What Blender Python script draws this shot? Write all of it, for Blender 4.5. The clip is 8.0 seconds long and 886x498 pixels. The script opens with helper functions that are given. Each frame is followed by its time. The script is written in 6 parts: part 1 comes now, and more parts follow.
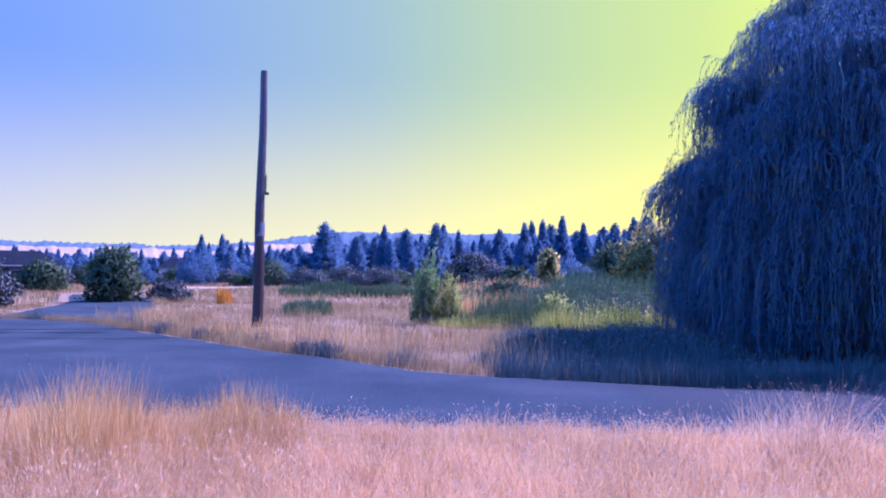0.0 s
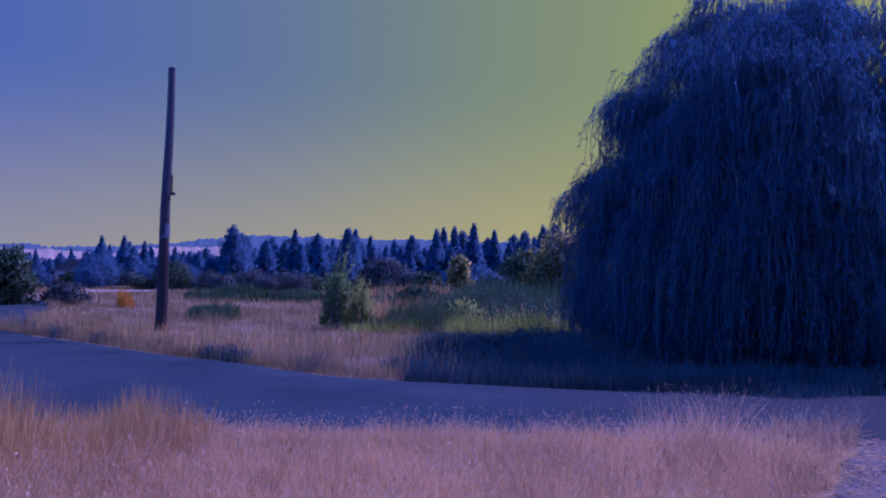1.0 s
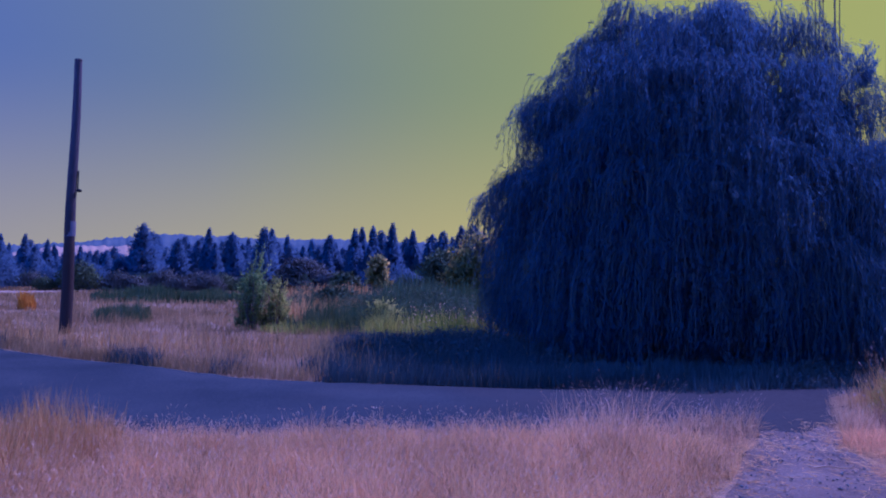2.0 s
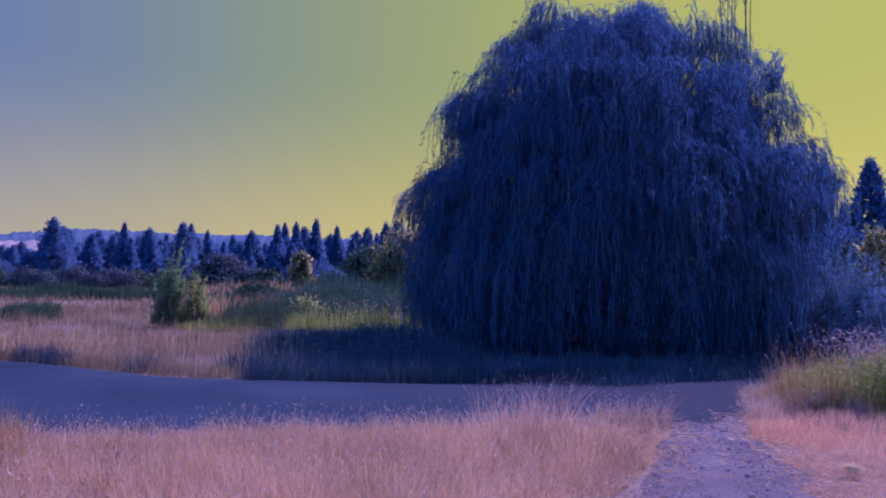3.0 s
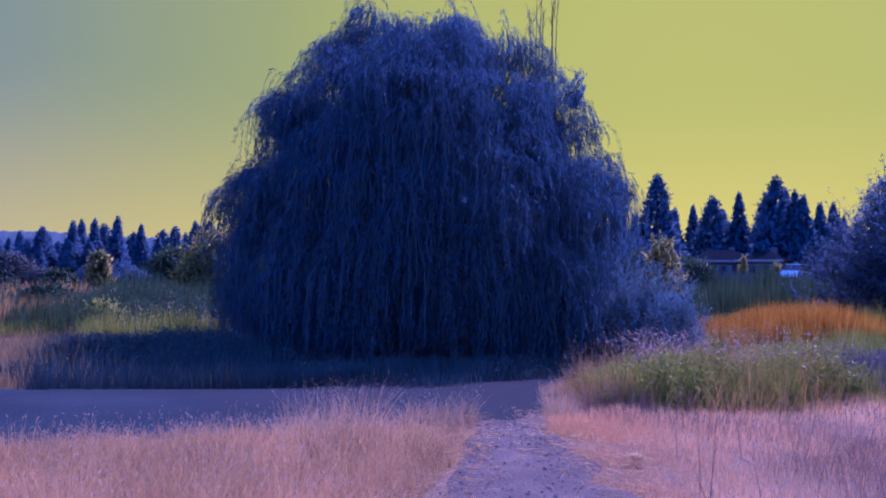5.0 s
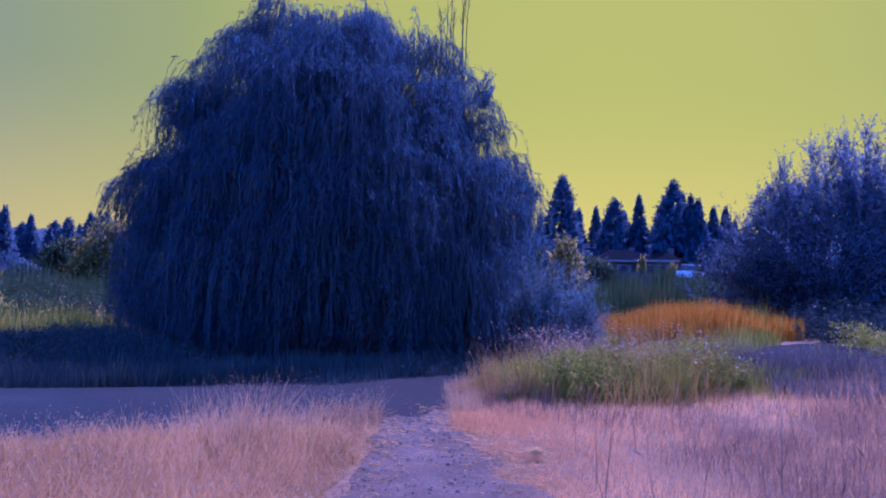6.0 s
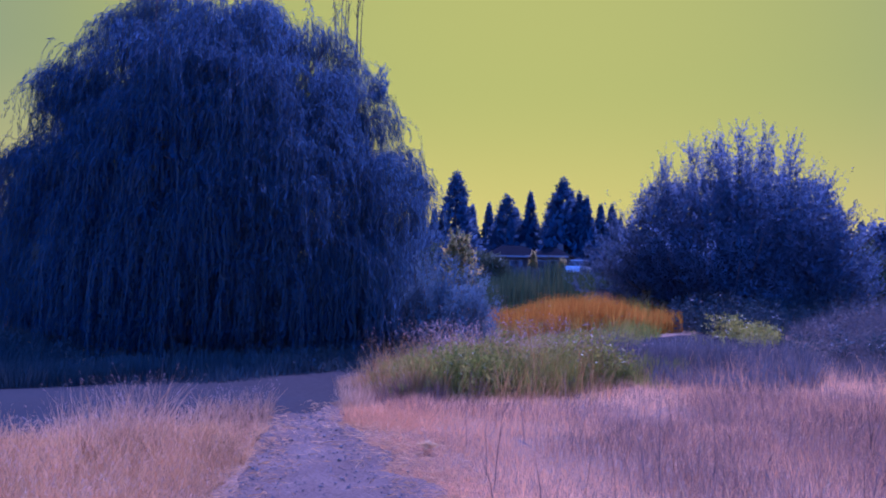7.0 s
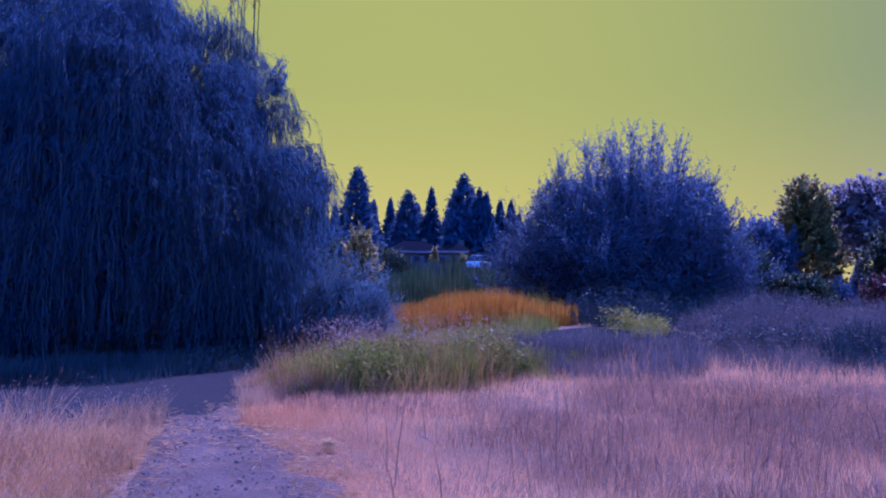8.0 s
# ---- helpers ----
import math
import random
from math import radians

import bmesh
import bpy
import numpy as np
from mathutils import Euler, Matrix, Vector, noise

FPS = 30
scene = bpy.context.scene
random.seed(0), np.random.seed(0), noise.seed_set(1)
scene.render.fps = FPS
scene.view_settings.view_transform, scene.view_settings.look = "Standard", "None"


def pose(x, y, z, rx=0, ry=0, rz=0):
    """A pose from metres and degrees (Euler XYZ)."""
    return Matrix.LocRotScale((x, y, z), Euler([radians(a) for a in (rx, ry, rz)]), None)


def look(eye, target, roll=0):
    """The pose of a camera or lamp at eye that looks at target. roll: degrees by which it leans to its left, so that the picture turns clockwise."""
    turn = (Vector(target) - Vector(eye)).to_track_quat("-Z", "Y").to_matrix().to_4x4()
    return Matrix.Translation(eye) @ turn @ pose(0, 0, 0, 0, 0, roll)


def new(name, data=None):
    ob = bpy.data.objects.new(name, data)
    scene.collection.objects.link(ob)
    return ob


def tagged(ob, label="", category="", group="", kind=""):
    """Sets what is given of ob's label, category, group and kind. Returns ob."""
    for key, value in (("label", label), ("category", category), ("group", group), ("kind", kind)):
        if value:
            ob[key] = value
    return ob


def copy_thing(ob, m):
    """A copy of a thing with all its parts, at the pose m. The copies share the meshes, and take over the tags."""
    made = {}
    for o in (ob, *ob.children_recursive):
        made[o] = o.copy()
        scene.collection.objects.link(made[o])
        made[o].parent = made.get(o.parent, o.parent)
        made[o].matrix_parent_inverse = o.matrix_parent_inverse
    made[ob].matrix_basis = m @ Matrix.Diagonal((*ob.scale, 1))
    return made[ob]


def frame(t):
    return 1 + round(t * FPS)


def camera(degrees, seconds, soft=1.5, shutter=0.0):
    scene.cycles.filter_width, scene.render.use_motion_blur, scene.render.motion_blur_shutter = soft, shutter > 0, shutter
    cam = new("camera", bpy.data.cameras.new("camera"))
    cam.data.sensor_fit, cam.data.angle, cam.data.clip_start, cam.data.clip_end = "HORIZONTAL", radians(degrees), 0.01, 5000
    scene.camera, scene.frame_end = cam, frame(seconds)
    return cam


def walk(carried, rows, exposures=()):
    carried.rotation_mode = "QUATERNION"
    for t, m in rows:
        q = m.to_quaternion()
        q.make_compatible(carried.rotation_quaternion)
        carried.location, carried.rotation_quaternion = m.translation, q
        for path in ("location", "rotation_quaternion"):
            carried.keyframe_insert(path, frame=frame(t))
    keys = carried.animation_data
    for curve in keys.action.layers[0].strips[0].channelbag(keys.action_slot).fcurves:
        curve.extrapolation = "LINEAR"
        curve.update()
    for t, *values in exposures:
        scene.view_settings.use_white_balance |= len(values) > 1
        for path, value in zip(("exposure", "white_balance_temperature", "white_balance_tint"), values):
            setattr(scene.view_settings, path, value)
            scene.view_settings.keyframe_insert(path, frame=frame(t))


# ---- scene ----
# ---- camera and its walk: one slow turn to the right on the spot ----
cam = camera(58.75, 8.0, soft=2.0)
walk(cam, [
    (0.0, pose(0.05, 0.02, 1.63, 92.13, -0.67, 0.21)),
    (0.5, pose(0.04, 0.02, 1.62, 92.35, -0.83, -3.26)),
    (1.0, pose(0.06, -0.03, 1.61, 92.65, -1.22, -6.21)),
    (1.5, pose(0.05, -0.05, 1.61, 92.80, -1.21, -9.22)),
    (3.0, pose(0.06, -0.06, 1.60, 92.64, -1.12, -17.63)),
    (3.5, pose(0.07, -0.05, 1.59, 92.74, -1.27, -20.55)),
    (4.0, pose(0.08, -0.06, 1.59, 92.87, -1.53, -24.28)),
    (4.5, pose(0.09, -0.05, 1.59, 93.07, -1.42, -27.80)),
    (6.0, pose(0.11, -0.06, 1.59, 93.13, -1.94, -37.69)),
    (6.5, pose(0.12, -0.07, 1.59, 93.10, -2.03, -41.61)),
    (7.0, pose(0.12, -0.08, 1.59, 93.02, -1.77, -45.34)),
    (7.5, pose(0.14, -0.07, 1.59, 92.78, -1.45, -49.11)),
    (8.0, pose(0.14, -0.08, 1.59, 92.89, -1.19, -52.48)),
], exposures=[(0.0, 1.28, 4165, 70), (0.4, 0.75, 4145, 75), (0.8, -0.1, 4060, 82), (1.1, -0.33, 3980, 84), (1.8, -0.25, 3995, 84), (3.0, 0.10, 4220, 86), (4.5, 0.17, 4195, 87), (6.0, 0.18, 4165, 86), (7.0, 0.15, 4145, 85), (8.0, 0.02, 4080, 84)])

# ---- world and sun ----
SUN_AZ, SUN_EL, GLOW_AZ = 66.0, 49.0, 49.0
SUN_DIR = Vector((math.sin(radians(SUN_AZ)) * math.cos(radians(SUN_EL)), math.cos(radians(SUN_AZ)) * math.cos(radians(SUN_EL)), math.sin(radians(SUN_EL))))


def sky_world():
    world = bpy.data.worlds.new("sky")
    scene.world = world
    world.use_nodes = True
    nt = world.node_tree
    nt.nodes.clear()
    n, l = nt.nodes.new, nt.links.new
    out, bg = n("ShaderNodeOutputWorld"), n("ShaderNodeBackground")
    sky = n("ShaderNodeTexSky")
    sky.sky_type, sky.sun_disc = "NISHITA", False
    sky.sun_elevation, sky.sun_rotation = radians(SUN_EL), radians(SUN_AZ)
    sky.dust_density, sky.ozone_density = 2.0, 2.0
    dim = n("ShaderNodeMixRGB")
    dim.blend_type, dim.inputs[0].default_value = "MULTIPLY", 1.0
    dim.inputs[2].default_value = (0.05, 0.05, 0.05, 1)
    l(sky.outputs[0], dim.inputs[1])
    # hazy glow that spreads out over the horizon on the sun's side
    co, dot = n("ShaderNodeTexCoord"), n("ShaderNodeVectorMath")
    dot.operation = "DOT_PRODUCT"
    l(co.outputs["Generated"], dot.inputs[0])
    dot.inputs[1].default_value = (math.sin(radians(GLOW_AZ)) * 0.978, math.cos(radians(GLOW_AZ)) * 0.978, 0.208)

    half = n("ShaderNodeMapRange")
    half.inputs["From Min"].default_value = -1.0
    l(dot.outputs["Value"], half.inputs["Value"])

    def glow(stops):
        ramp = n("ShaderNodeValToRGB")
        ramp.color_ramp.interpolation = "B_SPLINE"
        while len(ramp.color_ramp.elements) < len(stops):
            ramp.color_ramp.elements.new(0.5)
        for e, (p, c) in zip(ramp.color_ramp.elements, stops):
            e.position, e.color = p, (*c, 1)
        l(half.outputs[0], ramp.inputs[0])
        return ramp

    upper = glow([(0.0, (0.36, 0.86, 3.4)), (0.33, (0.32, 0.76, 3.0)), (0.50, (0.085, 0.160, 0.178)), (0.585, (0.092, 0.140, 0.156)), (0.80, (0.180, 0.236, 0.082)), (0.93, (0.315, 0.36, 0.014)), (1.0, (0.52, 0.51, 0.0))])
    lower = glow([(0.0, (0.40, 0.76, 2.5)), (0.33, (0.37, 0.64, 2.0)), (0.50, (0.325, 0.325, 0.165)), (0.585, (0.385, 0.335, 0.088)), (0.80, (0.54, 0.445, 0.040)), (0.94, (0.68, 0.54, 0.006)), (1.0, (0.79, 0.63, 0.0))])
    sep, band = n("ShaderNodeSeparateXYZ"), n("ShaderNodeMapRange")
    l(co.outputs["Generated"], sep.inputs[0])
    l(sep.outputs["Z"], band.inputs["Value"])
    band.interpolation_type = "SMOOTHSTEP"
    band.inputs["From Min"].default_value, band.inputs["From Max"].default_value = -0.03, 0.27
    band.inputs["To Min"].default_value, band.inputs["To Max"].default_value = 1.0, 0.0
    dust = n("ShaderNodeMixRGB")
    l(band.outputs[0], dust.inputs[0])
    l(upper.outputs[0], dust.inputs[1])
    l(lower.outputs[0], dust.inputs[2])
    mix = n("ShaderNodeMixRGB")
    mix.inputs[0].default_value = 0.010
    l(dust.outputs[0], mix.inputs[1])
    l(dim.outputs[0], mix.inputs[2])
    l(mix.outputs[0], bg.inputs[0])
    l(bg.outputs[0], out.inputs[0])


sky_world()
sun = new("sun", bpy.data.lights.new("sun", "SUN"))
sun.data.energy, sun.data.angle, sun.data.color = 5.0, radians(0.6), (1.0, 0.91, 0.74)
sun.matrix_world = look(SUN_DIR * 60, (0, 0, 0))


# ---- materials ----
def _material(name):
    m = bpy.data.materials.new(name)
    m.use_nodes = True
    m.node_tree.nodes.clear()
    return m, m.node_tree.nodes.new, m.node_tree.links.new


def _ramp(n, cols):
    r = n("ShaderNodeValToRGB")
    while len(r.color_ramp.elements) < len(cols):
        r.color_ramp.elements.new(0.5)
    for i, (e, c) in enumerate(zip(r.color_ramp.elements, cols)):
        e.position, e.color = i / max(1, len(cols) - 1), (*c, 1)
    return r


def leafy(name, cols, through_light=0.3, rough=0.55, patch=0.6, spread=0.35, gloss=0.2, lit=1.0, vary=1.0):
    """Leaves and blades: colour by leaf, wider patches over it, light shining through."""
    m, n, l = _material(name)
    geo, co, ns = n("ShaderNodeNewGeometry"), n("ShaderNodeTexCoord"), n("ShaderNodeTexNoise")
    ns.inputs["Scale"].default_value, ns.inputs["Detail"].default_value, ns.inputs["Roughness"].default_value = patch, 6.0, 0.62
    l(co.outputs["Object"], ns.inputs["Vector"])
    add, sub = n("ShaderNodeMath"), n("ShaderNodeMapRange")
    sub.inputs["From Min"].default_value, sub.inputs["From Max"].default_value = 0.3, 0.7
    sub.inputs["To Min"].default_value, sub.inputs["To Max"].default_value = -spread, spread
    l(ns.outputs["Fac"], sub.inputs["Value"])
    own = n("ShaderNodeMapRange")
    own.inputs["To Min"].default_value, own.inputs["To Max"].default_value = 0.5 - vary / 2, 0.5 + vary / 2
    l(geo.outputs["Random Per Island"], own.inputs["Value"])
    l(own.outputs[0], add.inputs[0])
    l(sub.outputs[0], add.inputs[1])
    ramp = _ramp(n, cols)
    l(add.outputs[0], ramp.inputs[0])
    p, tr, mx, out = n("ShaderNodeBsdfPrincipled"), n("ShaderNodeBsdfTranslucent"), n("ShaderNodeMixShader"), n("ShaderNodeOutputMaterial")
    p.inputs["Roughness"].default_value = rough
    p.inputs["Specular IOR Level"].default_value = gloss
    l(ramp.outputs[0], p.inputs["Base Color"])
    gain = n("ShaderNodeMixRGB")
    gain.blend_type, gain.inputs[0].default_value, gain.inputs[2].default_value = "MULTIPLY", 1.0, (lit, lit, lit, 1)
    l(ramp.outputs[0], gain.inputs[1])
    l(gain.outputs[0], tr.inputs["Color"])
    mx.inputs[0].default_value = through_light
    l(p.outputs[0], mx.inputs[1])
    l(tr.outputs[0], mx.inputs[2])
    l(mx.outputs[0], out.inputs[0])
    return m


def solid(name, cols, scale=4.0, rough=0.8, bump=0.3, fine=40.0, metal=0.0, stretch=(1, 1, 1)):
    """Hard surfaces: two scales of noise in colour and relief."""
    m, n, l = _material(name)
    co, mp = n("ShaderNodeTexCoord"), n("ShaderNodeMapping")
    mp.inputs["Scale"].default_value = stretch
    l(co.outputs["Object"], mp.inputs["Vector"])
    a, b = n("ShaderNodeTexNoise"), n("ShaderNodeTexNoise")
    a.inputs["Scale"].default_value, a.inputs["Detail"].default_value = scale, 5.0
    b.inputs["Scale"].default_value, b.inputs["Detail"].default_value = fine, 6.0
    l(mp.outputs[0], a.inputs["Vector"])
    l(mp.outputs[0], b.inputs["Vector"])
    mixf = n("ShaderNodeMath")
    mixf.operation = "MULTIPLY_ADD"
    mixf.inputs[1].default_value = 0.55
    half = n("ShaderNodeMath")
    half.operation, half.inputs[1].default_value = "MULTIPLY", 0.45
    l(b.outputs["Fac"], half.inputs[0])
    l(a.outputs["Fac"], mixf.inputs[0])
    l(half.outputs[0], mixf.inputs[2])
    st = n("ShaderNodeMapRange")
    st.inputs["From Min"].default_value, st.inputs["From Max"].default_value = 0.32, 0.68
    l(mixf.outputs[0], st.inputs["Value"])
    ramp = _ramp(n, cols)
    l(st.outputs[0], ramp.inputs[0])
    p, bp, out = n("ShaderNodeBsdfPrincipled"), n("ShaderNodeBump"), n("ShaderNodeOutputMaterial")
    bp.inputs["Strength"].default_value, bp.inputs["Distance"].default_value = bump, 0.03
    l(b.outputs["Fac"], bp.inputs["Height"])
    l(bp.outputs[0], p.inputs["Normal"])
    l(ramp.outputs[0], p.inputs["Base Color"])
    p.inputs["Roughness"].default_value, p.inputs["Metallic"].default_value = rough, metal
    p.inputs["Specular IOR Level"].default_value = 0.5 if rough < 0.6 else 0.08
    l(p.outputs[0], out.inputs[0])
    return m


M_SOIL = solid("dry_soil", [(0.12, 0.076, 0.043), (0.21, 0.135, 0.076), (0.31, 0.20, 0.112)], 0.5, 0.95, 0.6, 18.0)
M_ROAD = solid("worn_road", [(0.024, 0.029, 0.031), (0.037, 0.042, 0.043), (0.056, 0.059, 0.056)], 0.5, 0.9, 0.5, 30.0)


def dusty(m):
    """Old asphalt that gives way to pale gravel eastwards, with a ragged border. The dark part also holds painted
    willow shadow.
    """
    n, l = m.node_tree.nodes.new, m.node_tree.links.new
    p = next(q for q in m.node_tree.nodes if q.type == "BSDF_PRINCIPLED")
    old = p.inputs["Base Color"].links[0].from_socket
    co, sep, ns, g = n("ShaderNodeTexCoord"), n("ShaderNodeSeparateXYZ"), n("ShaderNodeTexNoise"), n("ShaderNodeTexNoise")
    ns.inputs["Scale"].default_value, g.inputs["Scale"].default_value, g.inputs["Detail"].default_value = 0.7, 14.0, 6.0
    for q in (ns, g):
        l(co.outputs["Object"], q.inputs["Vector"])
    l(co.outputs["Object"], sep.inputs[0])
    add, rng = n("ShaderNodeMath"), n("ShaderNodeMapRange")
    add.operation, add.inputs[1].default_value = "MULTIPLY_ADD", 6.0
    l(ns.outputs["Fac"], add.inputs[0])
    l(sep.outputs["X"], add.inputs[2])
    rng.inputs["From Min"].default_value, rng.inputs["From Max"].default_value = 4.0, 9.5
    l(add.outputs[0], rng.inputs["Value"])
    ramp, mix = _ramp(n, [(0.030, 0.028, 0.026), (0.048, 0.043, 0.038), (0.070, 0.061, 0.052)]), n("ShaderNodeMixRGB")
    l(g.outputs["Fac"], ramp.inputs[0])
    l(rng.outputs[0], mix.inputs[0])
    l(old, mix.inputs[1])
    l(ramp.outputs[0], mix.inputs[2])
    l(mix.outputs[0], p.inputs["Base Color"])


dusty(M_ROAD)
M_PATH = solid("trodden_dirt", [(0.095, 0.065, 0.046), (0.145, 0.102, 0.073), (0.20, 0.143, 0.10)], 1.6, 0.95, 0.9, 26.0)
M_STONE = solid("grey_stone", [(0.10, 0.09, 0.08), (0.22, 0.20, 0.17)], 20.0, 0.9, 0.3, 60.0)
M_STRAW = leafy("dry_straw_grass", [(0.32, 0.175, 0.065), (0.52, 0.298, 0.107), (0.66, 0.382, 0.145), (0.80, 0.502, 0.222)], 0.42, 0.7, 0.3, 0.45, gloss=0.1, lit=1.3, vary=0.6)
M_BLEACHED = leafy("bleached_straw", [(0.60, 0.38, 0.14), (0.72, 0.48, 0.20)], 0.3, 0.7, 1.0, lit=1.3)
M_PEACH = leafy("short_pinkish_straw", [(0.36, 0.18, 0.075), (0.56, 0.28, 0.108), (0.70, 0.36, 0.14), (0.80, 0.44, 0.185)], 0.45, 0.7, 0.22, 0.55, gloss=0.05, lit=1.45, vary=0.5)
M_MEADOW = leafy("brown_meadow_grass", [(0.13, 0.085, 0.033), (0.235, 0.145, 0.055), (0.35, 0.21, 0.078), (0.48, 0.30, 0.12)], 0.35, 0.7, 0.22, 0.5, gloss=0.05, vary=0.6)
M_SLOPE = leafy("grey_mauve_weed", [(0.085, 0.073, 0.064), (0.13, 0.108, 0.094), (0.185, 0.15, 0.125), (0.25, 0.20, 0.16)], 0.3, 0.7, 0.5, 0.4, gloss=0.05, vary=0.7)
M_MAUVE = leafy("reddish_brown_grass", [(0.15, 0.085, 0.06), (0.23, 0.13, 0.085), (0.32, 0.19, 0.12), (0.42, 0.26, 0.17)], 0.35, 0.7, 0.4, 0.4, gloss=0.05, vary=0.7)
M_SHOOT = leafy("willow_shoot", [(0.05, 0.055, 0.035), (0.10, 0.10, 0.06)], 0.1, 0.7, 1.0)
M_RUST = leafy("rusty_dry_grass", [(0.34, 0.155, 0.035), (0.50, 0.265, 0.062), (0.60, 0.36, 0.11)], 0.35, 0.6, 0.5)
M_TAWNY = leafy("tawny_dry_grass", [(0.26, 0.15, 0.075), (0.42, 0.25, 0.115), (0.58, 0.36, 0.18)], 0.4, 0.7, 0.8, gloss=0.05, lit=1.3)
M_FLUFF = leafy("buff_seed_fluff", [(0.26, 0.17, 0.125), (0.40, 0.27, 0.20), (0.55, 0.39, 0.30)], 0.4, 0.8, 1.0, gloss=0.05, lit=1.2)
M_STALK = leafy("brown_weed_stalk", [(0.10, 0.06, 0.04), (0.18, 0.115, 0.075), (0.27, 0.185, 0.125)], 0.15, 0.7, 1.0)
M_SEED = leafy("pale_seed_head", [(0.42, 0.24, 0.115), (0.58, 0.355, 0.18), (0.72, 0.46, 0.25)], 0.35, 0.7, 1.0)
M_GREEN = leafy("olive_grass", [(0.11, 0.13, 0.014), (0.19, 0.20, 0.022), (0.29, 0.26, 0.036), (0.40, 0.31, 0.07)], 0.4, 0.6, 0.9, 0.45, gloss=0.08, lit=1.2, vary=0.7)
M_YELLOW = leafy("yellow_green_grass", [(0.17, 0.17, 0.014), (0.31, 0.28, 0.024), (0.46, 0.38, 0.05)], 0.35, 0.55, 0.5)
M_CATTAIL = leafy("green_cattail", [(0.030, 0.054, 0.020), (0.054, 0.082, 0.026), (0.105, 0.112, 0.036)], 0.3, 0.5, 0.3)
M_ORANGE = leafy("orange_reed", [(0.33, 0.115, 0.004), (0.52, 0.205, 0.006), (0.60, 0.29, 0.016)], 0.45, 0.55, 0.4, lit=1.0)
M_WILLOW = leafy("willow_leaf", [(0.023, 0.048, 0.082), (0.036, 0.070, 0.115), (0.050, 0.090, 0.138), (0.072, 0.112, 0.148)], 0.5, 0.6, 0.35, 0.3, gloss=0.02, lit=2.3, vary=0.6)
M_BUSH = leafy("grey_green_leaf", [(0.078, 0.115, 0.16), (0.115, 0.155, 0.205), (0.165, 0.205, 0.255)], 0.5, 0.6, 0.5, gloss=0.04, lit=1.5, vary=0.5)
M_SILVER = leafy("silvery_shrub_leaf", [(0.078, 0.128, 0.145), (0.115, 0.172, 0.19), (0.155, 0.215, 0.23)], 0.4, 0.6, 0.7, gloss=0.05, lit=1.3, vary=0.6)
M_GREY = leafy("silver_leaf", [(0.20, 0.18, 0.165), (0.28, 0.25, 0.225), (0.36, 0.31, 0.28)], 0.45, 0.6, 0.7, gloss=0.08, lit=1.5, vary=0.7)
M_SHRUB = leafy("dark_shrub_leaf", [(0.045, 0.07, 0.04), (0.075, 0.105, 0.05), (0.12, 0.15, 0.06)], 0.25, 0.5, 0.4, gloss=0.05)
M_SAPLING = leafy("sapling_leaf", [(0.07, 0.115, 0.036), (0.125, 0.18, 0.05), (0.22, 0.26, 0.06)], 0.5, 0.6, 0.8, gloss=0.03, lit=2.2)
M_YOUNG = leafy("young_leaf", [(0.12, 0.14, 0.028), (0.22, 0.23, 0.036), (0.34, 0.30, 0.055)], 0.5, 0.6, 0.8, lit=2.0)
M_AUTUMN = leafy("yellowing_leaf", [(0.10, 0.12, 0.045), (0.21, 0.20, 0.052), (0.42, 0.28, 0.055)], 0.5, 0.6, 0.35, 0.45, lit=2.0)
# weed leaves with the willow's shade put into a dark bluish colour
M_SHADE = leafy("shade_toned_weed_leaf", [(0.026, 0.044, 0.048), (0.046, 0.066, 0.062), (0.085, 0.095, 0.078)], 0.3, 0.6, 0.8)
M_RED = leafy("dark_red_leaf", [(0.05, 0.03, 0.03), (0.12, 0.045, 0.045), (0.16, 0.09, 0.06)], 0.25, 0.5, 0.8)
M_SAGE = leafy("dusty_sage_leaf", [(0.07, 0.075, 0.065), (0.10, 0.105, 0.09), (0.14, 0.142, 0.118)], 0.2, 0.7, 0.3, gloss=0.05)
# distance haze is put into the needles as a raised bluish base colour
M_NEEDLE = leafy("hazed_pine_needle", [(0.075, 0.122, 0.175), (0.09, 0.138, 0.195), (0.105, 0.155, 0.215)], 0.5, 0.8, 0.2, 0.15, gloss=0.0, lit=1.2, vary=0.3)
M_BARK = solid("brown_bark", [(0.06, 0.045, 0.035), (0.13, 0.10, 0.075), (0.20, 0.16, 0.12)], 3.0, 0.9, 0.8, 24.0, stretch=(1, 1, 0.25))
M_POLE = solid("weathered_pole_wood", [(0.040, 0.032, 0.034), (0.075, 0.062, 0.061), (0.125, 0.10, 0.095)], 2.0, 0.85, 0.6, 30.0, stretch=(3, 3, 0.15))


